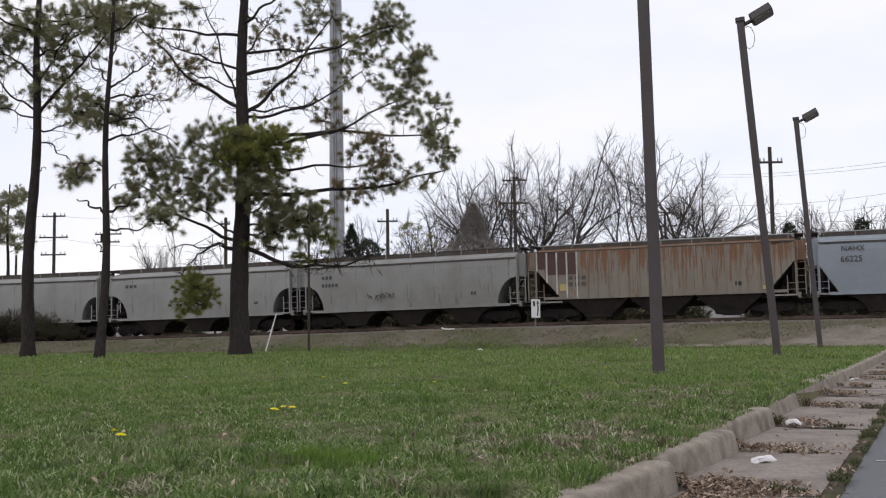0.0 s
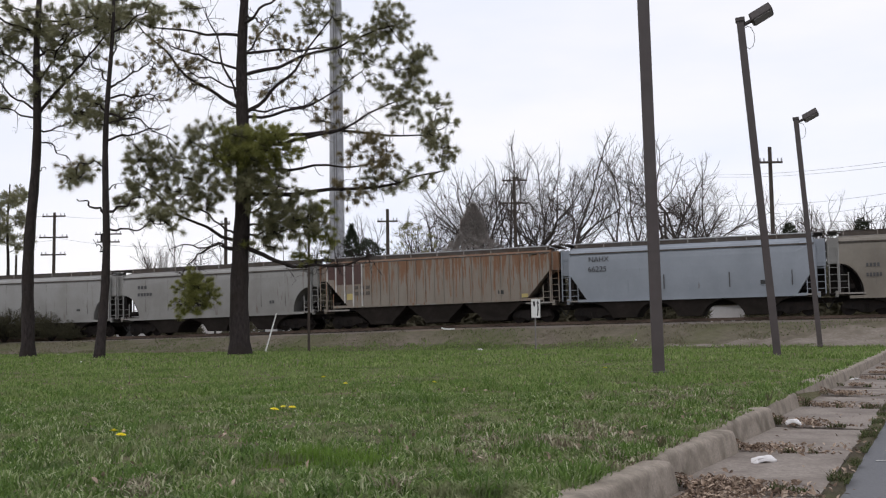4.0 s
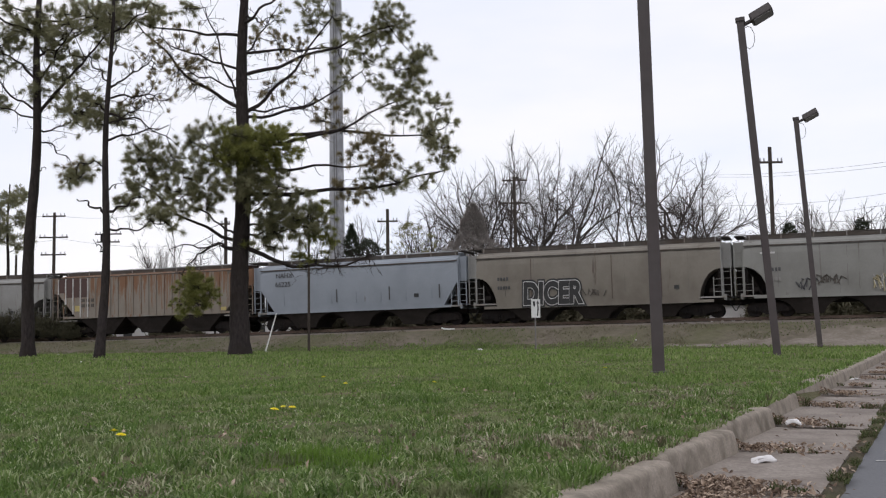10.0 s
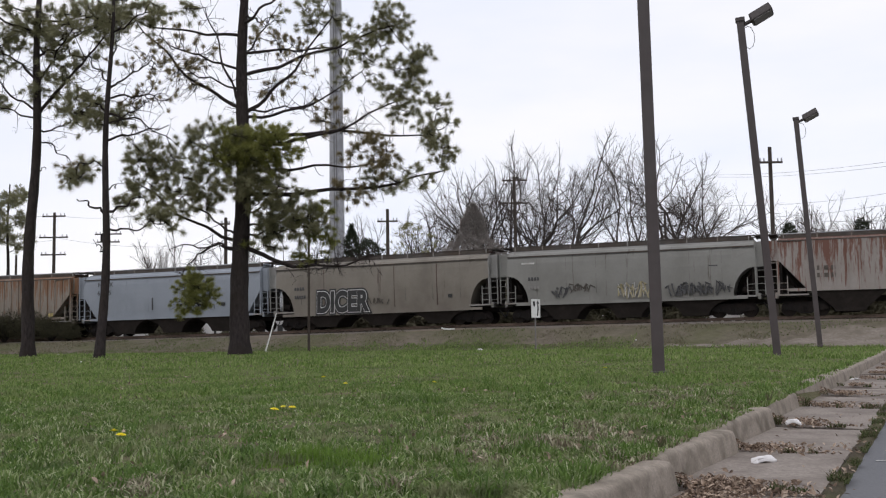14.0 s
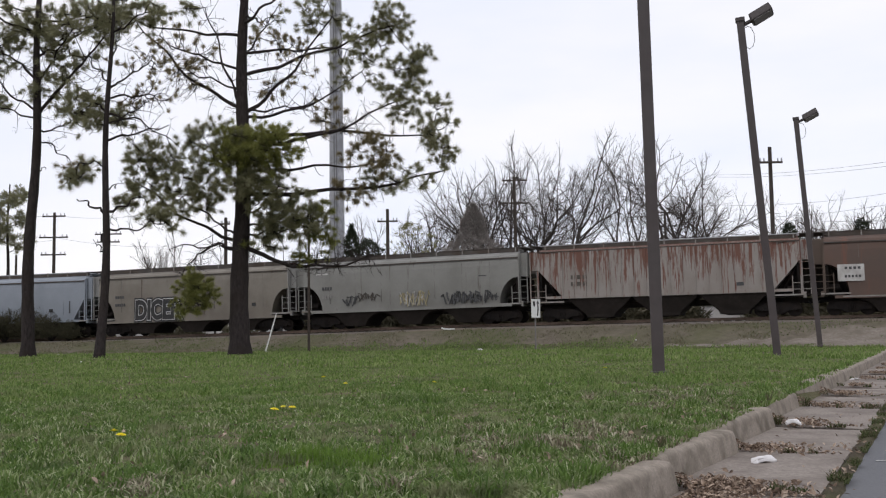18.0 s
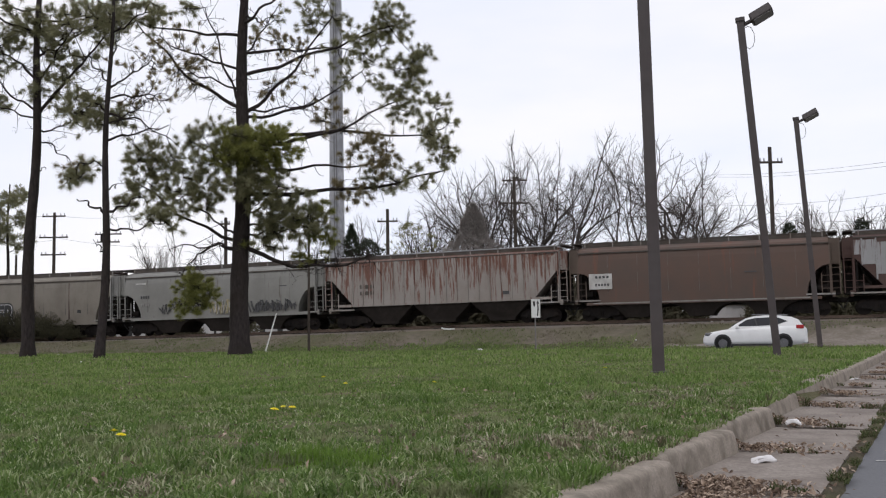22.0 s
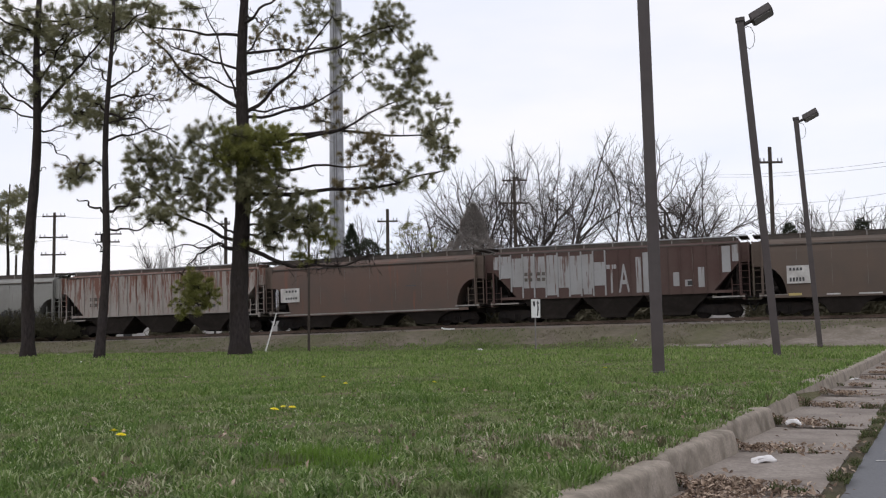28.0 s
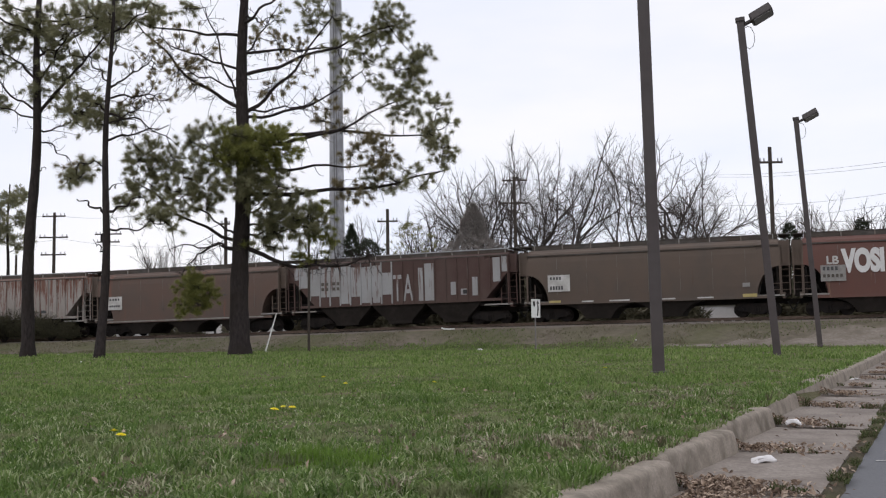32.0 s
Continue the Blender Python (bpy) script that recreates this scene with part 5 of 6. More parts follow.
def conifer(across, ytop, dist, width, seed, material, label, shape=1.0, name="conifer", density=1.0):
    rnd = random.Random(seed)
    s = (across - 784) / 1800.0
    x, y, z = on_ray(s, dist)
    h = height_at(s, ytop, dist) - z
    tree = thing(name, pose(x, y, z), label, "tree" if name == "conifer" else "bush")
    part("trunk", rodded((0, 0, -0.1), (0, 0, h * 0.85), 0.16, 0.04, 8), M_BARK, tree)
    nd = Needles(rnd)
    for _ in range(int(800 * density)):
        f = rnd.random() ** 0.8
        hh = h * (0.06 + 0.93 * f)
        r = width * 0.5 * ((1 - f) ** shape) * (1 + 0.22 * math.sin(f * 21 + seed)) * math.sqrt(rnd.uniform(0.4, 1)) + 0.08
        a = rnd.uniform(0, 2 * math.pi)
        nd.tuft(Vector((r * math.cos(a), r * math.sin(a), hh)), Vector((math.cos(a), math.sin(a), 0.5)).normalized(), 0.42, 16, 0.035)
    link_mesh("crown", nd.mesh("crown"), material, tree)
    return tree


conifer(838, 358, 92, 13.0, 1, M_CEDAR, "brownish cedar with a pointed crown", 0.95, "conifer", 3.2)
conifer(622, 396, 100, 6.2, 2, M_EVERGREEN, "small dark evergreen with a pointed top", 0.9)
conifer(650, 422, 100, 9.0, 3, M_EVERGREEN, "round dark evergreen behind the railway", 0.5)
conifer(728, 392, 97, 8.0, 9, M_BUDS, "small tree with yellow-green spring buds", 0.35, "conifer", 0.42)
conifer(1400, 392, 120, 5.2, 4, M_EVERGREEN, "dark evergreen crown behind the lamp posts", 0.4)
conifer(1530, 384, 120, 4.6, 5, M_EVERGREEN, "dark evergreen at the far edge of the trees", 0.4)


def hedge(x0, x1, dist, top, seed, thick=1.0):
    """A thicket beyond the railway between two sight lines."""
    rnd = random.Random(seed)
    a, b = (x0 - 784) / 1800.0 * dist, (x1 - 784) / 1800.0 * dist
    t, nd = Tubes(), Needles(rnd)
    for _ in range(int(abs(b - a) * 16 * thick)):
        x, y = rnd.uniform(a, b), dist + rnd.uniform(-2, 2)
        z = ground_z(x, y)
        h = (top - z) * rnd.uniform(0.6, 1.05)
        t.add([Vector((x, y, z)), Vector((x + rnd.gauss(0, 0.4), y, z + h * 0.6)), Vector((x + rnd.gauss(0, 0.6), y, z + h))], [0.05, 0.03, 0.012], 4)
        for k in range(10):
            nd.tuft(Vector((x + rnd.gauss(0, 0.3), y + rnd.gauss(0, 0.4), z + h * rnd.uniform(0.05, 0.98))), Vector((0, 0, 1)), 0.75, 14, 0.11)
    nv, nf = nd.lists()
    me = mesh_from("thicket", t.v + nv, t.f + [tuple(len(t.v) + i for i in f) for f in nf])
    ob = link_mesh("thicket", me, M_BRUSH)
    return tagged(ob, "dense brown brush thicket behind the railway", "thicket", kind="stuff")


# the last thicket is added unseen behind the white shed to block bright sky
for i, (x0, x1, dist, top, thick) in enumerate(((-120, 190, 84.0, 4.6, 1.0), (262, 350, 82.0, 2.2, 0.25), (400, 455, 82.0, 3.0, 0.25), (520, 1232, 76.0, 5.4, 1.0), (1330, 1700, 76.0, 5.4, 1.0), (1222, 1340, 87.0, 6.0, 1.0))):
    hedge(x0, x1, dist, top, 50 + i, thick)


M_SIDING = surface("pale_metal_siding", (0.50, 0.49, 0.49), (0.60, 0.59, 0.59), 2.0, 0.6, c3=(0.42, 0.41, 0.41), big=0.5, bumps=0.1)
M_WHITESIDING = surface("white_metal_siding", (0.68, 0.66, 0.66), (0.76, 0.74, 0.74), 2.0, 0.6, c3=(0.60, 0.58, 0.58), big=0.4, bumps=0.1)


def shed(x0, x1, dist, height, material, label, openings=()):
    """A low ribbed metal building beyond the railway between two sight lines."""
    a, b = (x0 - 784) / 1800.0 * dist, (x1 - 784) / 1800.0 * dist
    w, deep = b - a, 5.0
    x, y = (a + b) / 2, dist + deep / 2
    h = thing("metal_shed", pose(x, y, ground_z(x, y) - 0.05), label, "shed", "sheds beyond the railway")
    part("wall", boxed((0, 0, height / 2), (w, deep, height), bevel=0.02), material, h)
    bm = bmesh.new()
    prism(bm, [(-w / 2 - 0.15, height), (w / 2 + 0.15, height), (w / 2 + 0.15, height + 0.06), (0, height + 0.22), (-w / 2 - 0.15, height + 0.06)], -deep / 2 - 0.2, deep / 2 + 0.2)
    part("roof", bm, M_GALV, h)
    n = max(3, int(w / 0.45))
    for k in range(n + 1):
        part("wall_rib", boxed((-w / 2 + w * k / n, -deep / 2 - 0.015, height / 2), (0.05, 0.03, height - 0.06)), material, h)
    for f, ow, z0, z1 in openings:
        part("window", boxed((-w / 2 + w * f, -deep / 2 - 0.03, (z0 + z1) / 2), (ow, 0.04, z1 - z0)), M_PLASTIC, h)
    return h


M_PLASTIC = surface("black_plastic", (0.02, 0.02, 0.021), (0.035, 0.035, 0.036), 9.0, 0.6, bumps=0.1)
shed(196, 345, 94.0, 3.0, M_SIDING, "long pale grey ribbed metal shed", ((0.2, 0.8, 1.0, 2.0), (0.55, 0.5, 1.0, 2.0), (0.8, 0.6, 1.0, 2.0)))
shed(350, 416, 96.0, 3.6, M_WHITESIDING, "white ribbed metal shed with narrow windows", ((0.45, 0.22, 0.5, 2.4), (0.68, 0.3, 0.5, 2.4)))
shed(440, 518, 95.0, 3.4, M_SIDING, "pale grey metal shed behind the railway", ((0.3, 0.5, 1.2, 1.9), (0.7, 0.5, 1.2, 1.9)))
shed(1238, 1326, 78.0, 2.75, M_WHITESIDING, "small white ribbed metal shed beyond the track")


def verge_bush(across, dist, w, h, seed):
    rnd = random.Random(seed)
    x, y, z = on_ray((across - 784) / 1800.0, dist)
    b = thing("bush", pose(x, y, z), "dark bare-twigged bush at the foot of the embankment", "bush", "bushes by the railway")
    t, nd = Tubes(), Needles(rnd)
    for _ in range(60):
        a, e = rnd.uniform(0, 6.28), rnd.uniform(0.2, 1.0)
        tip = Vector((math.cos(a) * w * 0.5 * e, math.sin(a) * w * 0.4 * e, h * rnd.uniform(0.5, 1.0) * math.sqrt(1.05 - e * e * 0.8)))
        t.add(bezier(Vector((0, 0, -0.05)), tip * 0.5 + Vector((0, 0, 0.2)), tip, 4), [0.03, 0.024, 0.018, 0.012, 0.006], 4)
        for k in range(18):
            nd.tuft(tip * rnd.uniform(0.35, 1.0) + Vector((rnd.gauss(0, 0.2), rnd.gauss(0, 0.2), 0)), tip.normalized(), 0.22, 12, 0.018)
    tagged(link_mesh("stem", t.mesh("stem"), M_BARK, b), kind="stuff")
    link_mesh("foliage", nd.mesh("foliage"), M_SCRUB, b)
    return b


for i, (xp, w, h) in enumerate(((8, 3.4, 2.6), (50, 3.2, 2.7), (92, 2.8, 2.4), (-30, 3.2, 2.6), (122, 1.8, 1.5))):
    verge_bush(xp, 74.0 - i * 0.3, w, h, 70 + i)


# ---- white sport utility car ----
M_CARWHITE = surface("white_car_paint", (0.72, 0.72, 0.72), (0.78, 0.78, 0.78), 3.0, 0.25, bumps=0.0)
M_GLASS = surface("tinted_glass", (0.012, 0.013, 0.015), (0.02, 0.021, 0.024), 3.0, 0.06, bumps=0.0)
M_TYRE = surface("tyre_rubber", (0.014, 0.014, 0.014), (0.024, 0.024, 0.024), 12.0, 0.85, bumps=0.1)
M_ALLOY = surface("alloy_rim", (0.10, 0.10, 0.105), (0.17, 0.17, 0.18), 3.0, 0.4, 0.6, bumps=0.0)
M_TAIL = surface("red_lens", (0.30, 0.012, 0.015), (0.38, 0.02, 0.022), 6.0, 0.2, bumps=0.0)


def suv():
    car = thing("car", Matrix.Identity(4), "white compact sport utility car driving along the road", "car")
    bm = bmesh.new()
    rings = []
    for x, hw, zb, zt in ((-2.32, 0.55, 0.38, 0.60), (-2.22, 0.74, 0.28, 0.74), (-1.95, 0.86, 0.24, 0.86), (-1.4, 0.90, 0.24, 0.97), (-0.9, 0.90, 0.24, 1.03), (0.0, 0.90, 0.24, 1.06), (1.2, 0.90, 0.24, 1.10),
                          (1.9, 0.88, 0.26, 1.12), (2.2, 0.82, 0.34, 1.08), (2.32, 0.70, 0.42, 0.95)):
        prof = [(hw * 0.90, zb), (hw, zb + (zt - zb) * 0.28), (hw, zb + (zt - zb) * 0.62), (hw * 0.985, zb + (zt - zb) * 0.85), (hw * 0.93, zt)]
        rings.append([bm.verts.new((x, -w, z)) for w, z in prof] + [bm.verts.new((x, w, z)) for w, z in reversed(prof)])
    n = len(rings[0])
    for a, b in zip(rings, rings[1:]):
        for k in range(n):
            bm.faces.new((a[k], a[(k + 1) % n], b[(k + 1) % n], b[k]))
    bm.faces.new(rings[0])
    bm.faces.new(rings[-1][::-1])
    bmesh.ops.recalc_face_normals(bm, faces=bm.faces)
    body = part("body", bm, M_CARWHITE, car, smooth=True)

    def side_y(z):
        return 0.855 - (z - 1.0) * 0.30

    roof = [(-1.15, 1.0), (-0.75, 1.27), (-0.35, 1.49), (0.0, 1.58), (0.5, 1.615), (1.1, 1.60), (1.65, 1.53), (1.95, 1.40), (2.22, 1.05)]
    bm = bmesh.new()
    left = [bm.verts.new((x, -side_y(z), z)) for x, z in roof]
    right = [bm.verts.new((x, side_y(z), z)) for x, z in roof]
    bm.faces.new(left)
    bm.faces.new(right[::-1])
    for i in range(len(roof) - 1):
        bm.faces.new((left[i], right[i], right[i + 1], left[i + 1]))
    bmesh.ops.recalc_face_normals(bm, faces=bm.faces)
    cab = part("cabin", bm, M_CARWHITE, car)
    for s in (-1, 1):
        for pts in ([(-0.78, 1.12), (-0.32, 1.42), (0.02, 1.49), (0.12, 1.13)], [(0.18, 1.13), (0.10, 1.50), (0.75, 1.52), (0.98, 1.16)], [(1.02, 1.17), (0.82, 1.51), (1.12, 1.49), (1.50, 1.33)]):
            bm = bmesh.new()
            vs = [bm.verts.new((x, s * (side_y(z) + 0.008), z)) for x, z in pts]
            vt = [bm.verts.new((x, s * (side_y(z) - 0.02), z)) for x, z in pts]
            bm.faces.new(vs)
            for i in range(4):
                bm.faces.new((vs[i], vt[i], vt[(i + 1) % 4], vs[(i + 1) % 4]))
            bmesh.ops.recalc_face_normals(bm, faces=bm.faces)
            part("side_window", bm, M_GLASS, cab)
        for pts in ([(0.12, 1.13), (0.02, 1.49), (0.10, 1.50), (0.18, 1.13)], [(0.98, 1.16), (0.75, 1.52), (0.82, 1.51), (1.02, 1.17)]):
            bm = bmesh.new()
            vs = [bm.verts.new((x, s * (side_y(z) + 0.004), z)) for x, z in pts]
            vt = [bm.verts.new((x, s * (side_y(z) - 0.02), z)) for x, z in pts]
            bm.faces.new(vs)
            for i in range(4):
                bm.faces.new((vs[i], vt[i], vt[(i + 1) % 4], vs[(i + 1) % 4]))
            bmesh.ops.recalc_face_normals(bm, faces=bm.faces)
            part("window_pillar", bm, M_PLASTIC, cab)
        part("mirror", boxed((-0.72, s * 0.98, 1.10), (0.16, 0.16, 0.14), bevel=0.03), M_CARWHITE, cab)
        part("roof_rail", rodded((-0.1, s * 0.60, 1.66), (1.5, s * 0.58, 1.63), 0.022, seg=6), M_ALLOY, cab)
        part("tail_light", boxed((2.02, s * 0.80, 1.07), (0.34, 0.16, 0.18), bevel=0.04), M_TAIL, car, "red tail light")
        part("head_light", boxed((-2.02, s * 0.76, 0.78), (0.36, 0.16, 0.14), bevel=0.04), M_ALLOY, car, "clear head light")
        part("door_handle", boxed((0.05, s * 0.905, 0.93), (0.18, 0.02, 0.03)), M_CARWHITE, body)
        part("door_handle", boxed((0.92, s * 0.905, 0.97), (0.18, 0.02, 0.03)), M_CARWHITE, body)
        part("sill_trim", boxed((-0.05, s * 0.885, 0.27), (2.0, 0.05, 0.09)), M_PLASTIC, body)
        for x in (-1.40, 1.29):
            # black disc standing in for the shade inside the wheel well
            part("wheel_well_shade", rodded((x, s * 0.70, 0.38), (x, s * 0.904, 0.38), 0.395, seg=24), M_PLASTIC, body)
    bm = bmesh.new()
    vs = [bm.verts.new((x, y, z)) for x, y, z in ((1.72, -0.60, 1.515), (1.72, 0.60, 1.515), (2.20, 0.66, 1.12), (2.20, -0.66, 1.12))]
    vt = [bm.verts.new((v.co.x + 0.03, v.co.y, v.co.z + 0.02)) for v in vs]
    bm.faces.new(vt)
    for i in range(4):
        bm.faces.new((vs[i], vs[(i + 1) % 4], vt[(i + 1) % 4], vt[i]))
    bmesh.ops.recalc_face_normals(bm, faces=bm.faces)
    part("rear_window", bm, M_GLASS, cab)
    bm = bmesh.new()
    vs = [bm.verts.new((x, y, z)) for x, y, z in ((-0.98, -0.74, 1.12), (-0.98, 0.74, 1.12), (-0.30, 0.66, 1.52), (-0.30, -0.66, 1.52))]
    vt = [bm.verts.new((v.co.x - 0.02, v.co.y, v.co.z + 0.03)) for v in vs]
    bm.faces.new(vt[::-1])
    for i in range(4):
        bm.faces.new((vs[i], vs[(i + 1) % 4], vt[(i + 1) % 4], vt[i]))
    bmesh.ops.recalc_face_normals(bm, faces=bm.faces)
    part("windscreen", bm, M_GLASS, cab)
    part("rear_bumper", boxed((2.25, 0, 0.48), (0.16, 1.5, 0.30), bevel=0.05), M_CARWHITE, body)
    part("bumper_trim", boxed((2.30, 0, 0.36), (0.10, 1.3, 0.12), bevel=0.03), M_PLASTIC, body)
    plate = part("number_plate", boxed((2.335, 0, 0.86), (0.02, 0.34, 0.16)), M_PLASTIC, car)
    part("plate_bar", boxed((2.348, 0, 0.86), (0.006, 0.24, 0.07)), M_WHITE, plate)
    wheels = []
    for x in (-1.40, 1.29):
        for s in (-1, 1):
            w = new("wheel")
            w.parent = car
            bm = rodded((0, -0.11, 0), (0, 0.11, 0), 0.345, seg=28)
            link = part("tyre", bm, M_TYRE, w)
            bm = rodded((0, s * 0.10, 0), (0, s * 0.118, 0), 0.20, seg=24)
            for k in range(5):
                box(bm, (0, s * 0.122, 0.12), (0.06, 0.02, 0.19), Matrix.Rotation(k * 2 * math.pi / 5, 4, "Y"))
            part("rim", bm, M_ALLOY, w)
            w.location = (x, s * 0.80, 0.345)
            wheels.append((w, x, s * 0.80))
    return car, wheels


SUV, SUV_WHEELS = suv()


# ---- grass ----
M_GRASS = leafy("grass_blades", [(0.092, 0.147, 0.033), (0.143, 0.229, 0.050), (0.202, 0.290, 0.080), (0.315, 0.352, 0.158)], 0.65, patch=(0.195, 0.232, 0.098), patch_scale=1.1, patch_at=(0.50, 0.68), deep=((0.085, 0.150, 0.028), 0.7))
M_NEARGRASS = leafy("near_grass_blades", [(0.068, 0.111, 0.029), (0.099, 0.165, 0.041), (0.127, 0.208, 0.047), (0.158, 0.242, 0.061), (0.198, 0.278, 0.081), (0.090, 0.153, 0.038), (0.254, 0.330, 0.119), (0.565, 0.588, 0.384), (0.243, 0.243, 0.130)], 0.65, patch=(0.250, 0.270, 0.140), patch_scale=1.9, patch_at=(0.50, 0.62), deep=((0.050, 0.098, 0.020), 3.4))
M_TUFT = leafy("dark_grass_tufts", [(0.071, 0.130, 0.026), (0.106, 0.183, 0.038), (0.153, 0.236, 0.059)], 0.6)
M_LUSH = leafy("lush_grass", [(0.105, 0.185, 0.026), (0.140, 0.235, 0.038), (0.180, 0.270, 0.060)], 0.6, through_light=0.45)


def blades(name, count, d0, d1, tall, width, material, seed, keep, bend_amount=0.5, slopes=(-0.47, 0.47), label="", power=1.0, lift=0.0):
    """A meadow between two distances: each blade is a bent, tapering strip."""
    rs = np.random.RandomState(seed)
    dist = d0 + (d1 - d0) * rs.rand(count) ** power
    side = slopes[0] + (slopes[1] - slopes[0]) * rs.rand(count)
    xs, ys = dist * side, dist
    ok = [i for i in range(count) if keep(xs[i], ys[i])]
    xs, ys = xs[ok], ys[ok]
    n = len(ok)
    zs = np.array([ground_z(a, b) for a, b in zip(xs, ys)]) - 0.008 + lift
    clump = np.array([noise.noise((a * 1.3, b * 1.3, 5.0)) for a, b in zip(xs, ys)])
    broad = np.array([noise.noise((a * 0.45, b * 0.45, 15.0)) for a, b in zip(xs, ys)])
    close = np.array([noise.noise((a * 4.2, b * 4.2, 25.0)) for a, b in zip(xs, ys)])
    h = tall * (0.45 + 0.8 * rs.rand(n)) * np.maximum(0.35, 1.0 + 0.8 * clump + 0.6 * broad + 1.0 * close)
    w = width * (0.7 + 0.6 * rs.rand(n))
    a = rs.rand(n) * 2 * np.pi
    lean = bend_amount * h * (0.2 + rs.rand(n))
    b = rs.rand(n) * 2 * np.pi
    dx, dy = np.cos(a) * w / 2, np.sin(a) * w / 2
    lx, ly = np.cos(b) * lean, np.sin(b) * lean
    v = np.zeros((n, 5, 3))
    v[:, 0] = np.c_[xs - dx, ys - dy, zs]
    v[:, 1] = np.c_[xs + dx, ys + dy, zs]
    v[:, 2] = np.c_[xs + dx * 0.8 + lx * 0.35, ys + dy * 0.8 + ly * 0.35, zs + h * 0.6]
    v[:, 3] = np.c_[xs - dx * 0.8 + lx * 0.35, ys - dy * 0.8 + ly * 0.35, zs + h * 0.6]
    v[:, 4] = np.c_[xs + lx, ys + ly, zs + h * (1 - 0.25 * bend_amount)]
    base = np.arange(n) * 5
    me = bpy.data.meshes.new(name)
    me.vertices.add(n * 5)
    me.vertices.foreach_set("co", v.reshape(-1))
    me.loops.add(n * 7)
    me.polygons.add(n * 2)
    loops = np.stack([base, base + 1, base + 2, base + 3, base + 3, base + 2, base + 4], 1).reshape(-1)
    me.loops.foreach_set("vertex_index", loops)
    starts = np.stack([np.arange(n) * 7, np.arange(n) * 7 + 4], 1).reshape(-1)
    me.polygons.foreach_set("loop_start", starts)
    me.update(calc_edges=True)
    me.validate()
    ob = link_mesh(name, me, material)
    return tagged(ob, label, "grass", kind="stuff")


def on_lawn(x, y):
    if (x - 3.14) ** 2 + (y - 15.0) ** 2 < 0.04:
        return False
    return kerb_pq(x, y)[0] < -0.16 and uv_of(x, y)[1] < 46.9


def lush_spot(x, y):
    return ((x + 0.60) / 0.40) ** 2 + ((y - 5.30) / 0.36) ** 2 < 0.55 + 0.75 * noise.noise((x * 9, y * 9, 0)) + 0.5 * noise.noise((x * 31, y * 31, 3))


blades("grass", 120000, 3.7, 10.5, 0.054, 0.0098, M_NEARGRASS, 1, lambda x, y: on_lawn(x, y) and noise.noise((x * 2.1, y * 1.6, 9.0)) + 0.5 * noise.noise((x * 6.1, y * 5.0, 2.0)) > -0.36, label="short green spring grass with dry patches", bend_amount=0.85)
blades("grass_tuft", 90000, 3.9, 14.0, 0.080, 0.0085, M_TUFT, 11, lambda x, y: on_lawn(x, y) and noise.noise((x * 3.1, y * 2.4, 4.0)) + 0.6 * noise.noise((x * 8.0, y * 6.0, 1.0)) > 0.30, 0.9, label="taller coarse tufts of grass in the lawn")
blades("grass", 115000, 7.6, 20.0, 0.052, 0.013, M_GRASS, 2, on_lawn, bend_amount=1.0, label="short green spring grass across the lawn")
blades("grass", 80000, 20.0, 50.0, 0.070, 0.030, M_GRASS, 3, on_lawn, label="distant lawn grass")
blades("grass_clump", 13000, 4.6, 6.2, 0.085, 0.006, M_LUSH, 4, lush_spot, 0.35, (-0.30, 0.05), "taller bright green grass clump in the lawn")

M_STRAW = leafy("straw_and_dead_blades", [(0.150, 0.118, 0.085), (0.215, 0.185, 0.125), (0.30, 0.275, 0.185), (0.50, 0.465, 0.345)], 0.75, through_light=0.2)


def dry_spot(x, y):
    """Thin, straw-coloured places in the lawn."""
    if not on_lawn(x, y):
        return False
    f = noise.noise((x * 2.6, y * 1.9, 33.0)) + 0.6 * noise.noise((x * 7.0, y * 6.0, 3.0))
    near = ((x - 0.85) / 0.85) ** 2 + ((y - 5.9) / 1.5) ** 2
    far = ((x - 2.2) / 0.9) ** 2 + ((y - 9.5) / 2.2) ** 2
    low = ((x + 1.2) / 0.5) ** 2 + ((y - 4.35) / 0.35) ** 2
    return f > -0.08 + 0.5 * min(near, far, low, 1.6)


blades("dead_grass", 100000, 3.8, 13.0, 0.054, 0.009, M_STRAW, 41, dry_spot, 1.1, (-0.45, 0.4), "flattened straw-coloured dead grass in thin lawn", lift=0.012)
M_DRYGRASS = leafy("dry_verge_grass", [(0.140, 0.140, 0.078), (0.170, 0.158, 0.098), (0.200, 0.178, 0.122), (0.24, 0.210, 0.158)], 0.7, patch=(0.13, 0.165, 0.062), patch_scale=0.13, patch_at=(0.46, 0.60))


def on_verge(x, y):
    u, v = uv_of(x, y)
    wedge = u > -9 and 54.6 < v < 54.9 + min(4.0, (u + 9) * 0.34) and noise.noise((u * 1.1, v * 1.4, 8)) < 0.42
    return 53.4 < v < 59.3 and not wedge and noise.noise((x * 0.35, y * 0.35, 6)) + 0.4 * noise.noise((x * 1.3, y * 1.3, 2)) > -0.22


def on_low_verge(x, y):
    u, v = uv_of(x, y)
    edge = 57.2 + 1.5 * noise.noise((u * 0.16, 0, 0)) + 1.3 * noise.noise((u * 0.6, v * 0.5, 4))
    return 53.4 < v < edge and not (u > -9.5 and v > 55.0) and u > -30.5


blades("verge_grass", 110000, 38.0, 70.0, 0.13, 0.035, M_GRASS, 8, on_low_verge, 0.6, (-0.2, 0.5), "green grass along the foot of the embankment")
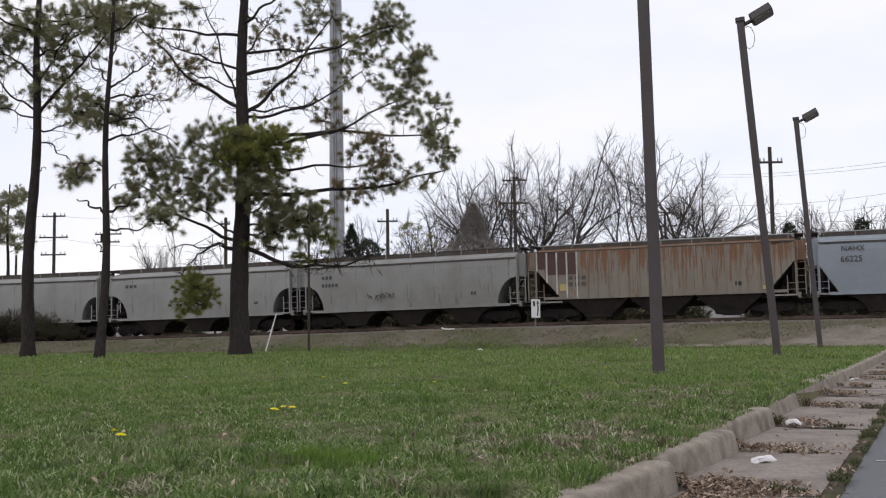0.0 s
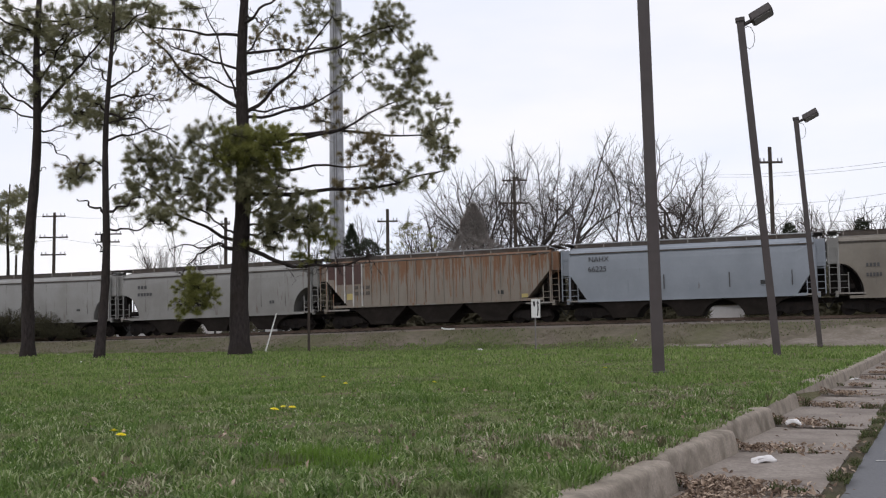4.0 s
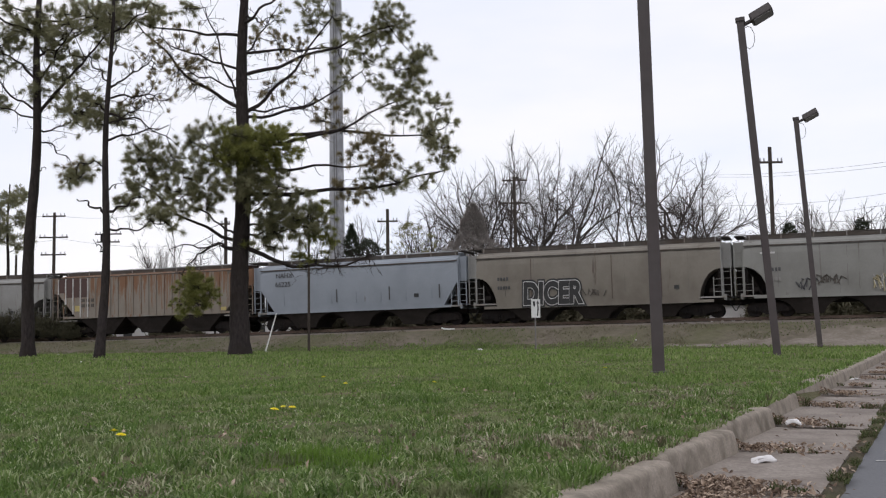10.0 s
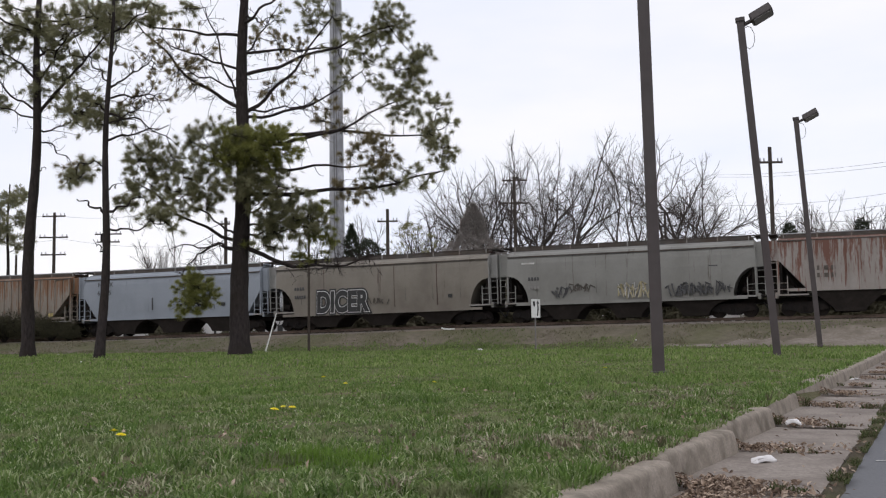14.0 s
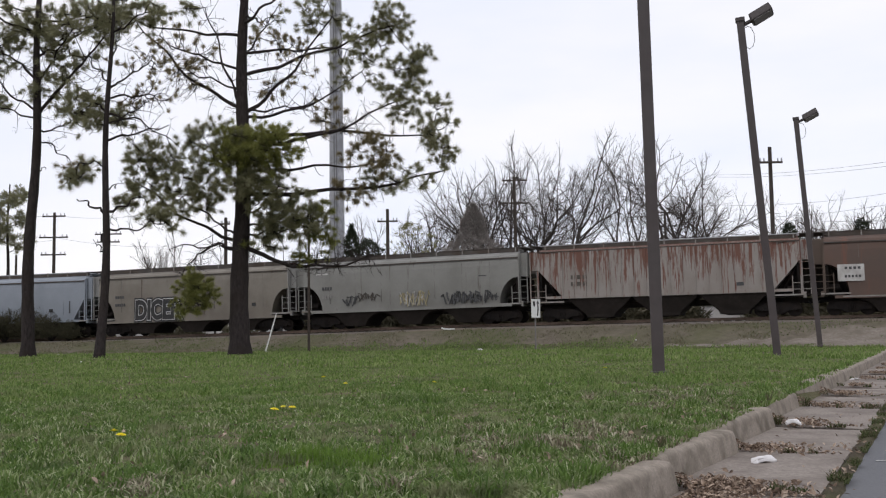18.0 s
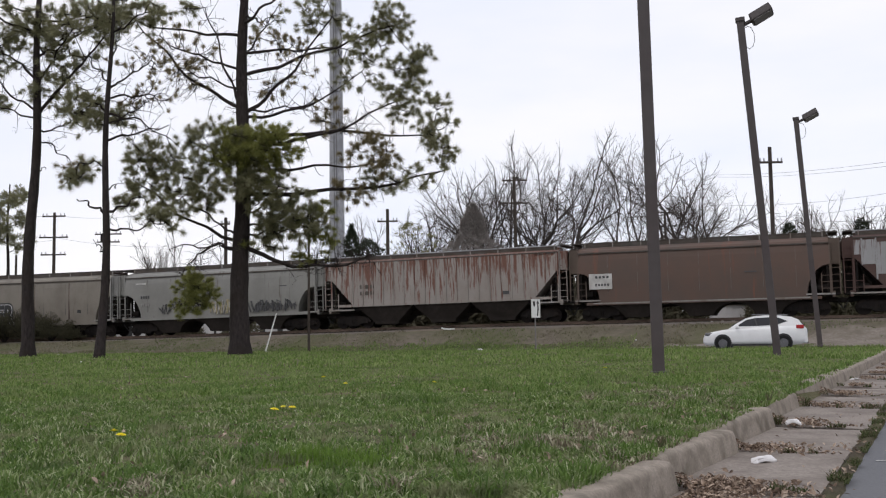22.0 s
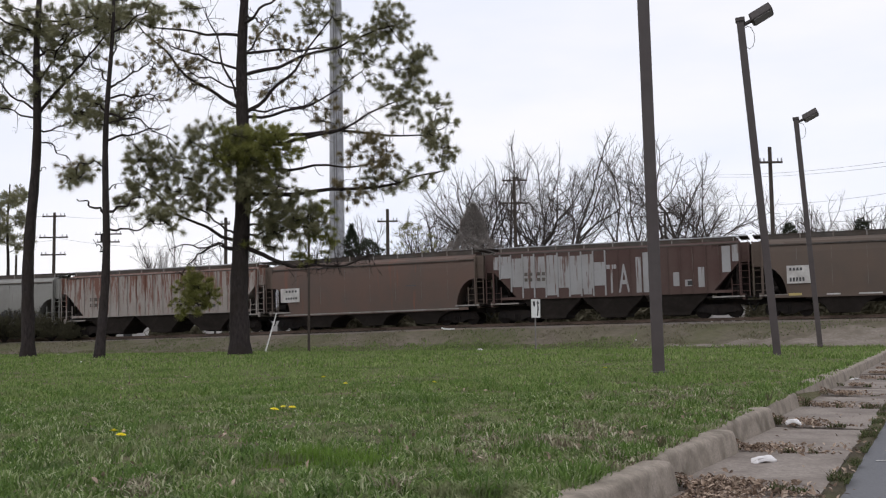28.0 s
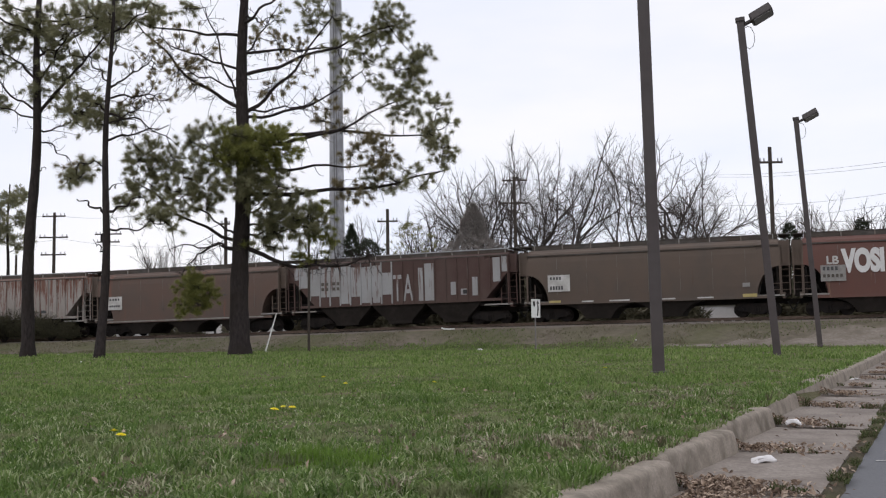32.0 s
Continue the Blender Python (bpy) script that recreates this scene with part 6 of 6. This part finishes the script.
blades("verge_grass", 230000, 38.0, 80.0, 0.10, 0.04, M_DRYGRASS, 6, on_verge, 0.6, (-0.5, 0.5), "dry brown and green grass on the embankment")


def on_gutter_soil(x, y):
    p, q = kerb_pq(x, y)
    return 0.64 < p < 0.745 and noise.noise((x * 3, y * 3, 3)) > 0.02


def in_kerb_joint(x, y):
    p, q = kerb_pq(x, y)
    return -0.36 < p < -0.17 and noise.noise((x * 1.6, y * 1.6, 8)) > -0.08


M_WEED = leafy("weed_leaves", [(0.045, 0.062, 0.022), (0.075, 0.100, 0.034), (0.10, 0.10, 0.05), (0.15, 0.115, 0.075)], 0.7)
blades("weeds", 200000, 4.0, 22.0, 0.034, 0.009, M_WEED, 7, on_gutter_soil, 1.1, (0.2, 0.5), "low weeds in the gutter's soil strip", lift=0.068)


def in_open_joint(x, y):
    p, q = kerb_pq(x, y)
    return -0.13 < p < -0.02 and any(-0.02 < q - j < 0.10 for j in KERB_JOINTS)


def in_slab_joint(x, y):
    p, q = kerb_pq(x, y)
    return 0.22 < p < 0.66 and any(-0.045 < q - j < 0.055 for j in KERB_JOINTS) and noise.noise((x * 5, y * 5, 11)) > 0.12


blades("slab_weeds", 260000, 5.0, 18.0, 0.045, 0.009, M_WEED, 29, in_slab_joint, 0.9, (0.2, 0.5), "dark weeds rooted between the gutter slabs", lift=0.06)
blades("joint_weeds", 160000, 3.8, 16.0, 0.06, 0.008, M_WEED, 19, in_open_joint, 0.9, (0.1, 0.5), "dark weeds rooted in the open kerb joints", lift=0.07)
blades("kerb_grass", 60000, 3.8, 20.0, 0.08, 0.007, M_TUFT, 9, in_kerb_joint, 0.7, (0.1, 0.5), "longer grass leaning over the kerb")


# ---- small things: leaves, litter, flowers ----
M_LEAF = leafy("dead_leaves", [(0.095, 0.066, 0.050), (0.21, 0.150, 0.110), (0.35, 0.265, 0.20), (0.50, 0.40, 0.32)], 0.8, through_light=0.1)
M_PETAL = surface("yellow_petals", (0.80, 0.68, 0.02), (0.88, 0.78, 0.05), 40.0, 0.7, bumps=0.2)
M_STEM = surface("flower_stem", (0.10, 0.16, 0.04), (0.14, 0.20, 0.06), 20.0, 0.7, bumps=0.1)
M_PAPER = surface("crumpled_paper", (0.66, 0.64, 0.64), (0.78, 0.76, 0.76), 14.0, 0.8, bumps=0.4)


def leaf_litter():
    """Dry leaves drifted against the kerb and into the joints of the gutter."""
    rnd = random.Random(5)
    verts, faces = [], []
    spots = []
    for q0 in KERB_JOINTS[6:18]:
        n = int(rnd.uniform(180, 400))
        reach = rnd.uniform(0.10, 0.30)
        for _ in range(n):
            spots.append((0.05 + abs(rnd.gauss(0, reach)), q0 + 0.10 + rnd.gauss(0, 0.11) - 0.02, rnd.uniform(0, 0.035)))
    for q0 in KERB_JOINTS[6:12]:
        # heaped into the open joint behind the end of each kerb section
        for _ in range(190):
            p, q = rnd.uniform(-0.15, 0.10), q0 + abs(rnd.gauss(0, 0.13)) - 0.01
            spots.append((p, q, rnd.random() * max(0.0, 0.10 - 0.35 * (p + 0.15) - 0.1 * (q - q0))))
        for _ in range(70):
            spots.append((rnd.uniform(0.0, 0.62), q0 + rnd.gauss(0.0, 0.022), rnd.uniform(0, 0.008)))
    for _ in range(2300):
        spots.append((0.06 + abs(rnd.gauss(0, 0.24)), rnd.uniform(-1.7, 0.36), rnd.uniform(0, 0.018)))
    for _ in range(50):
        spots.append((rnd.uniform(0.04, 0.62), rnd.uniform(-1.5, 20), 0.0))
    for _ in range(180):
        spots.append((rnd.uniform(0.60, 0.74), rnd.uniform(-1.5, 20), 0.01))
    for p, q, h in spots:
        if p > 1.1:
            continue
        w = KERB_A + KERB_N * p + KERB_D * q
        s = rnd.uniform(0.007, 0.0165)
        m = Matrix.Translation((w.x, w.y, -0.142 + h + 0.008)) @ Euler((rnd.gauss(0, 0.5), rnd.gauss(0, 0.5), rnd.uniform(0, 6.28))).to_matrix().to_4x4()
        i = len(verts)
        curl = rnd.uniform(0.1, 0.7) * s
        for x, y, z in ((-1.3, 0, 0), (-0.3, -0.6, 1), (0.6, -0.45, 0.8), (1.4, 0, 0.2), (0.6, 0.45, 0.8), (-0.3, 0.6, 1), (0.1, 0, 0)):
            verts.append(m @ Vector((x * s, y * s, z * curl)))
        faces += [(i, i + 1, i + 6), (i + 1, i + 2, i + 6), (i + 2, i + 3, i + 6), (i + 3, i + 4, i + 6), (i + 4, i + 5, i + 6), (i + 5, i, i + 6)]
    ob = link_mesh("leaf_litter", mesh_from("leaf_litter", verts, faces), M_LEAF)
    return tagged(ob, "dry brown fallen leaves drifted along the gutter", "leaves", kind="stuff")


leaf_litter()


def lawn_leaves():
    """Single dead leaves and bits of bark lying in the grass."""
    rnd = random.Random(31)
    verts, faces = [], []
    for _ in range(420):
        y = 4.3 + 13 * rnd.random() ** 1.6
        x = y * rnd.uniform(-0.47, 0.30)
        if kerb_pq(x, y)[0] > -0.25:
            continue
        s = rnd.uniform(0.009, 0.021)
        m = Matrix.Translation((x, y, ground_z(x, y) + rnd.uniform(0.012, 0.032))) @ Euler((rnd.gauss(0, 0.6), rnd.gauss(0, 0.6), rnd.uniform(0, 6.28))).to_matrix().to_4x4()
        i = len(verts)
        for a, b, c in ((-1.3, 0, 0), (-0.3, -0.6, 0.4), (0.6, -0.45, 0.3), (1.4, 0, 0.1), (0.6, 0.45, 0.3), (-0.3, 0.6, 0.4)):
            verts.append(m @ Vector((a * s, b * s, c * s)))
        faces += [(i, i + 1, i + 5), (i + 1, i + 2, i + 4, i + 5), (i + 2, i + 3, i + 4)]
    ob = link_mesh("fallen_leaves", mesh_from("fallen_leaves", verts, faces), M_LEAF)
    return tagged(ob, "single dry brown leaves scattered in the grass", "leaves", kind="stuff")


lawn_leaves()


def crumpled(x, y, z, sx, sy, sz, turn, seed, name, label):
    rnd = random.Random(seed)
    bm = bmesh.new()
    bmesh.ops.create_icosphere(bm, subdivisions=3, radius=1.0)
    for v in bm.verts:
        k = 1 + 0.30 * noise.noise(v.co * 1.7 + Vector((seed, 0, 0))) + 0.16 * noise.noise(v.co * 4.5 + Vector((0, seed, 0)))
        pinch = 0.42 + 0.58 * abs(v.co.x)
        v.co = Vector((v.co.x * k * sx, v.co.y * k * sy * pinch, max(-0.6, v.co.z * k) * sz * pinch + sz * (0.35 + 0.45 * max(0.0, 1 - v.co.x ** 2 * 1.4))))
    me = bpy.data.meshes.new(name)
    bm.to_mesh(me)
    bm.free()
    ob = link_mesh(name, me, M_PAPER)
    ob.matrix_basis = pose(x, y, z, 0, 0, turn)
    return tagged(ob, label, "litter")


crumpled(1.89, 6.13, -0.148, 0.085, 0.045, 0.040, 12, 3, "crushed_cup", "crushed white paper cup lying in the gutter")
crumpled(2.79, 8.25, -0.120, 0.055, 0.040, 0.034, -20, 7, "crumpled_wrapper", "crumpled white wrapper among leaves in the gutter")
crumpled(1.47, 5.38, -0.135, 0.018, 0.015, 0.012, 0, 9, "paper_scrap", "small white paper scrap on dead leaves")
crumpled(6.15, 15.4, -0.150, 0.09, 0.05, 0.02, 30, 11, "paper_scrap", "white paper scrap in the gutter")


def paint_mark(x, y, w, turn):
    ob = link_mesh("paint_mark", mesh_from("paint_mark", [(-w, -0.012, 0), (w * 0.9, -0.016, 0), (w, 0.010, 0), (-w * 0.8, 0.014, 0)], [(0, 1, 2, 3)]), M_CHALK)
    ob.matrix_basis = pose(x, y, -0.150, 0, 0, turn)
    return tagged(ob, "worn white dash painted on the asphalt", "paint mark", kind="structure")


paint_mark(2.66, 6.25, 0.065, 4)
paint_mark(4.05, 9.3, 0.07, 4)


def scrap_on(across, down, dist, w, h, seed, label):
    x, y, z = on_ray((across - 784) / 1800.0, dist)
    crumpled(x, y, z, w, w * 0.6, h, 20 * seed, seed, "litter_scrap", label)


scrap_on(846, 617, 56.5, 0.20, 0.10, 2, "white scrap of litter at the road's edge")
scrap_on(1122, 607, 56.9, 0.10, 0.06, 4, "white scrap of litter on the verge")
scrap_on(1178, 619, 44.0, 0.06, 0.05, 5, "white scrap of litter in the lawn")
scrap_on(144, 641, 26.0, 0.05, 0.04, 6, "white scrap of litter in the lawn")
scrap_on(104, 627, 38.0, 0.06, 0.05, 8, "white scrap of litter in the lawn")


def bent_pipe():
    u, v = -21.3, 59.25
    p = plan(u, v)
    t = Tubes()
    t.add([Vector((-0.42, 0, 0.14)), Vector((-0.25, 0, 0.06)), Vector((0.0, 0, 0.04)), Vector((0.42, 0, 0.05))], [0.045] * 4, 8)
    ob = link_mesh("bent_pipe", t.mesh("bent_pipe"), M_WHITE, smooth=True)
    ob.matrix_basis = pose(p.x, p.y, ground_z(p.x, p.y), 0, 0, -10)
    return tagged(ob, "bent white plastic pipe lying on the ballast", "pipe")


bent_pipe()


def dandelion(x, y, h, r, seed):
    z = ground_z(x, y)
    rnd = random.Random(seed)
    d = thing("dandelion", pose(x, y, z - 0.01, rnd.uniform(-8, 8), rnd.uniform(-8, 8), rnd.uniform(0, 360)), "yellow dandelion in bloom in the lawn", "flower", "dandelions in the lawn")
    part("stem", rodded((0, 0, 0), (0, 0, h), 0.003, 0.003, 6), M_STEM, d)
    bm = bmesh.new()
    for ring, (n, rr, lift) in enumerate(((18, r, 0.0), (14, r * 0.72, 0.005), (9, r * 0.42, 0.009))):
        for k in range(n):
            a = 2 * math.pi * (k + 0.5 * ring) / n
            c, s = math.cos(a), math.sin(a)
            vs = [bm.verts.new((0, 0, h + lift - 0.003)), bm.verts.new((rr * 0.8 * c - rr * 0.16 * s, rr * 0.8 * s + rr * 0.16 * c, h + lift + 0.004)),
                  bm.verts.new((rr * c, rr * s, h + lift + 0.003)), bm.verts.new((rr * 0.8 * c + rr * 0.16 * s, rr * 0.8 * s - rr * 0.16 * c, h + lift + 0.004))]
            bm.faces.new(vs)
    part("flower_head", bm, M_PETAL, d)
    return d


for i, (x, y, h, r) in enumerate(((-2.33, 7.21, 0.085, 0.022), (-2.24, 7.07, 0.075, 0.026), (-1.51, 8.98, 0.085, 0.030), (-1.44, 9.15, 0.09, 0.022), (-1.36, 9.09, 0.09, 0.026),
                                  (-1.30, 13.4, 0.09, 0.026), (-1.72, 14.6, 0.13, 0.026), (-0.15, 13.5, 0.09, 0.026), (2.75, 17.6, 0.09, 0.03))):
    dandelion(x * 0.885, y * 0.885, h, r * 1.25, i)


SUV_START, SUV_SPEED, SUV_GAIN = -15.23, 12.85, 0.30


def motions():
    """Keys of the train, its wheels, the car and its wheels."""

    def travelled(t):
        return 3.537 * t - 0.00162 * t * t

    times = [i * 0.8 for i in range(41)]
    for car, u0, length in TRAIN:
        rows = []
        for t in times:
            u = u0 - travelled(t)
            k = length / 2 - 1.95
            a, b = (plan(u + s, TRACK_V, bed(u + s) + RAIL_TOP) for s in (-k, k))
            d = (b - a).normalized()
            side = Vector((-d.y, d.x, 0)).normalized()
            m = Matrix((d, side, d.cross(side))).transposed().to_4x4()
            rows.append((t, Matrix.Translation((a + b) / 2) @ m))
        walk(car, rows)
    fine = [i * 8 / 60 for i in range(241)]
    for wset, x in WHEELSETS:
        walk(wset, [(t, pose(x, 0, 0.42, 0, -math.degrees(travelled(t) / 0.42), 0)) for t in fine])

    def suv_u(t):
        s = t - 23.0
        if s < -2.0:
            return suv_u(21.0) - (s + 2.0) * (SUV_SPEED - 4 * SUV_GAIN)
        if s > 3.0:
            return suv_u(26.0) - (s - 3.0) * (SUV_SPEED + 6 * SUV_GAIN)
        return SUV_START - SUV_SPEED * s - SUV_GAIN * s * s

    rows = []
    for i in range(65):
        t = i * 0.5
        u = suv_u(t)
        a, b = plan(u - 1.4, ROAD_V), plan(u + 1.29, ROAD_V)
        a.z, b.z = ground_z(a.x, a.y), ground_z(b.x, b.y)
        d = (b - a).normalized()
        side = Vector((-d.y, d.x, 0)).normalized()
        m = Matrix((d, side, d.cross(side))).transposed().to_4x4()
        rows.append((t, Matrix.Translation(a + d * 1.4) @ m))
    walk(SUV, rows)
    for w, x, y in SUV_WHEELS:
        walk(w, [(i / 30, pose(x, y, 0.345, 0, -math.degrees(13.6 * i / 30 / 0.345) % 360, 0)) for i in range(961)])


motions()
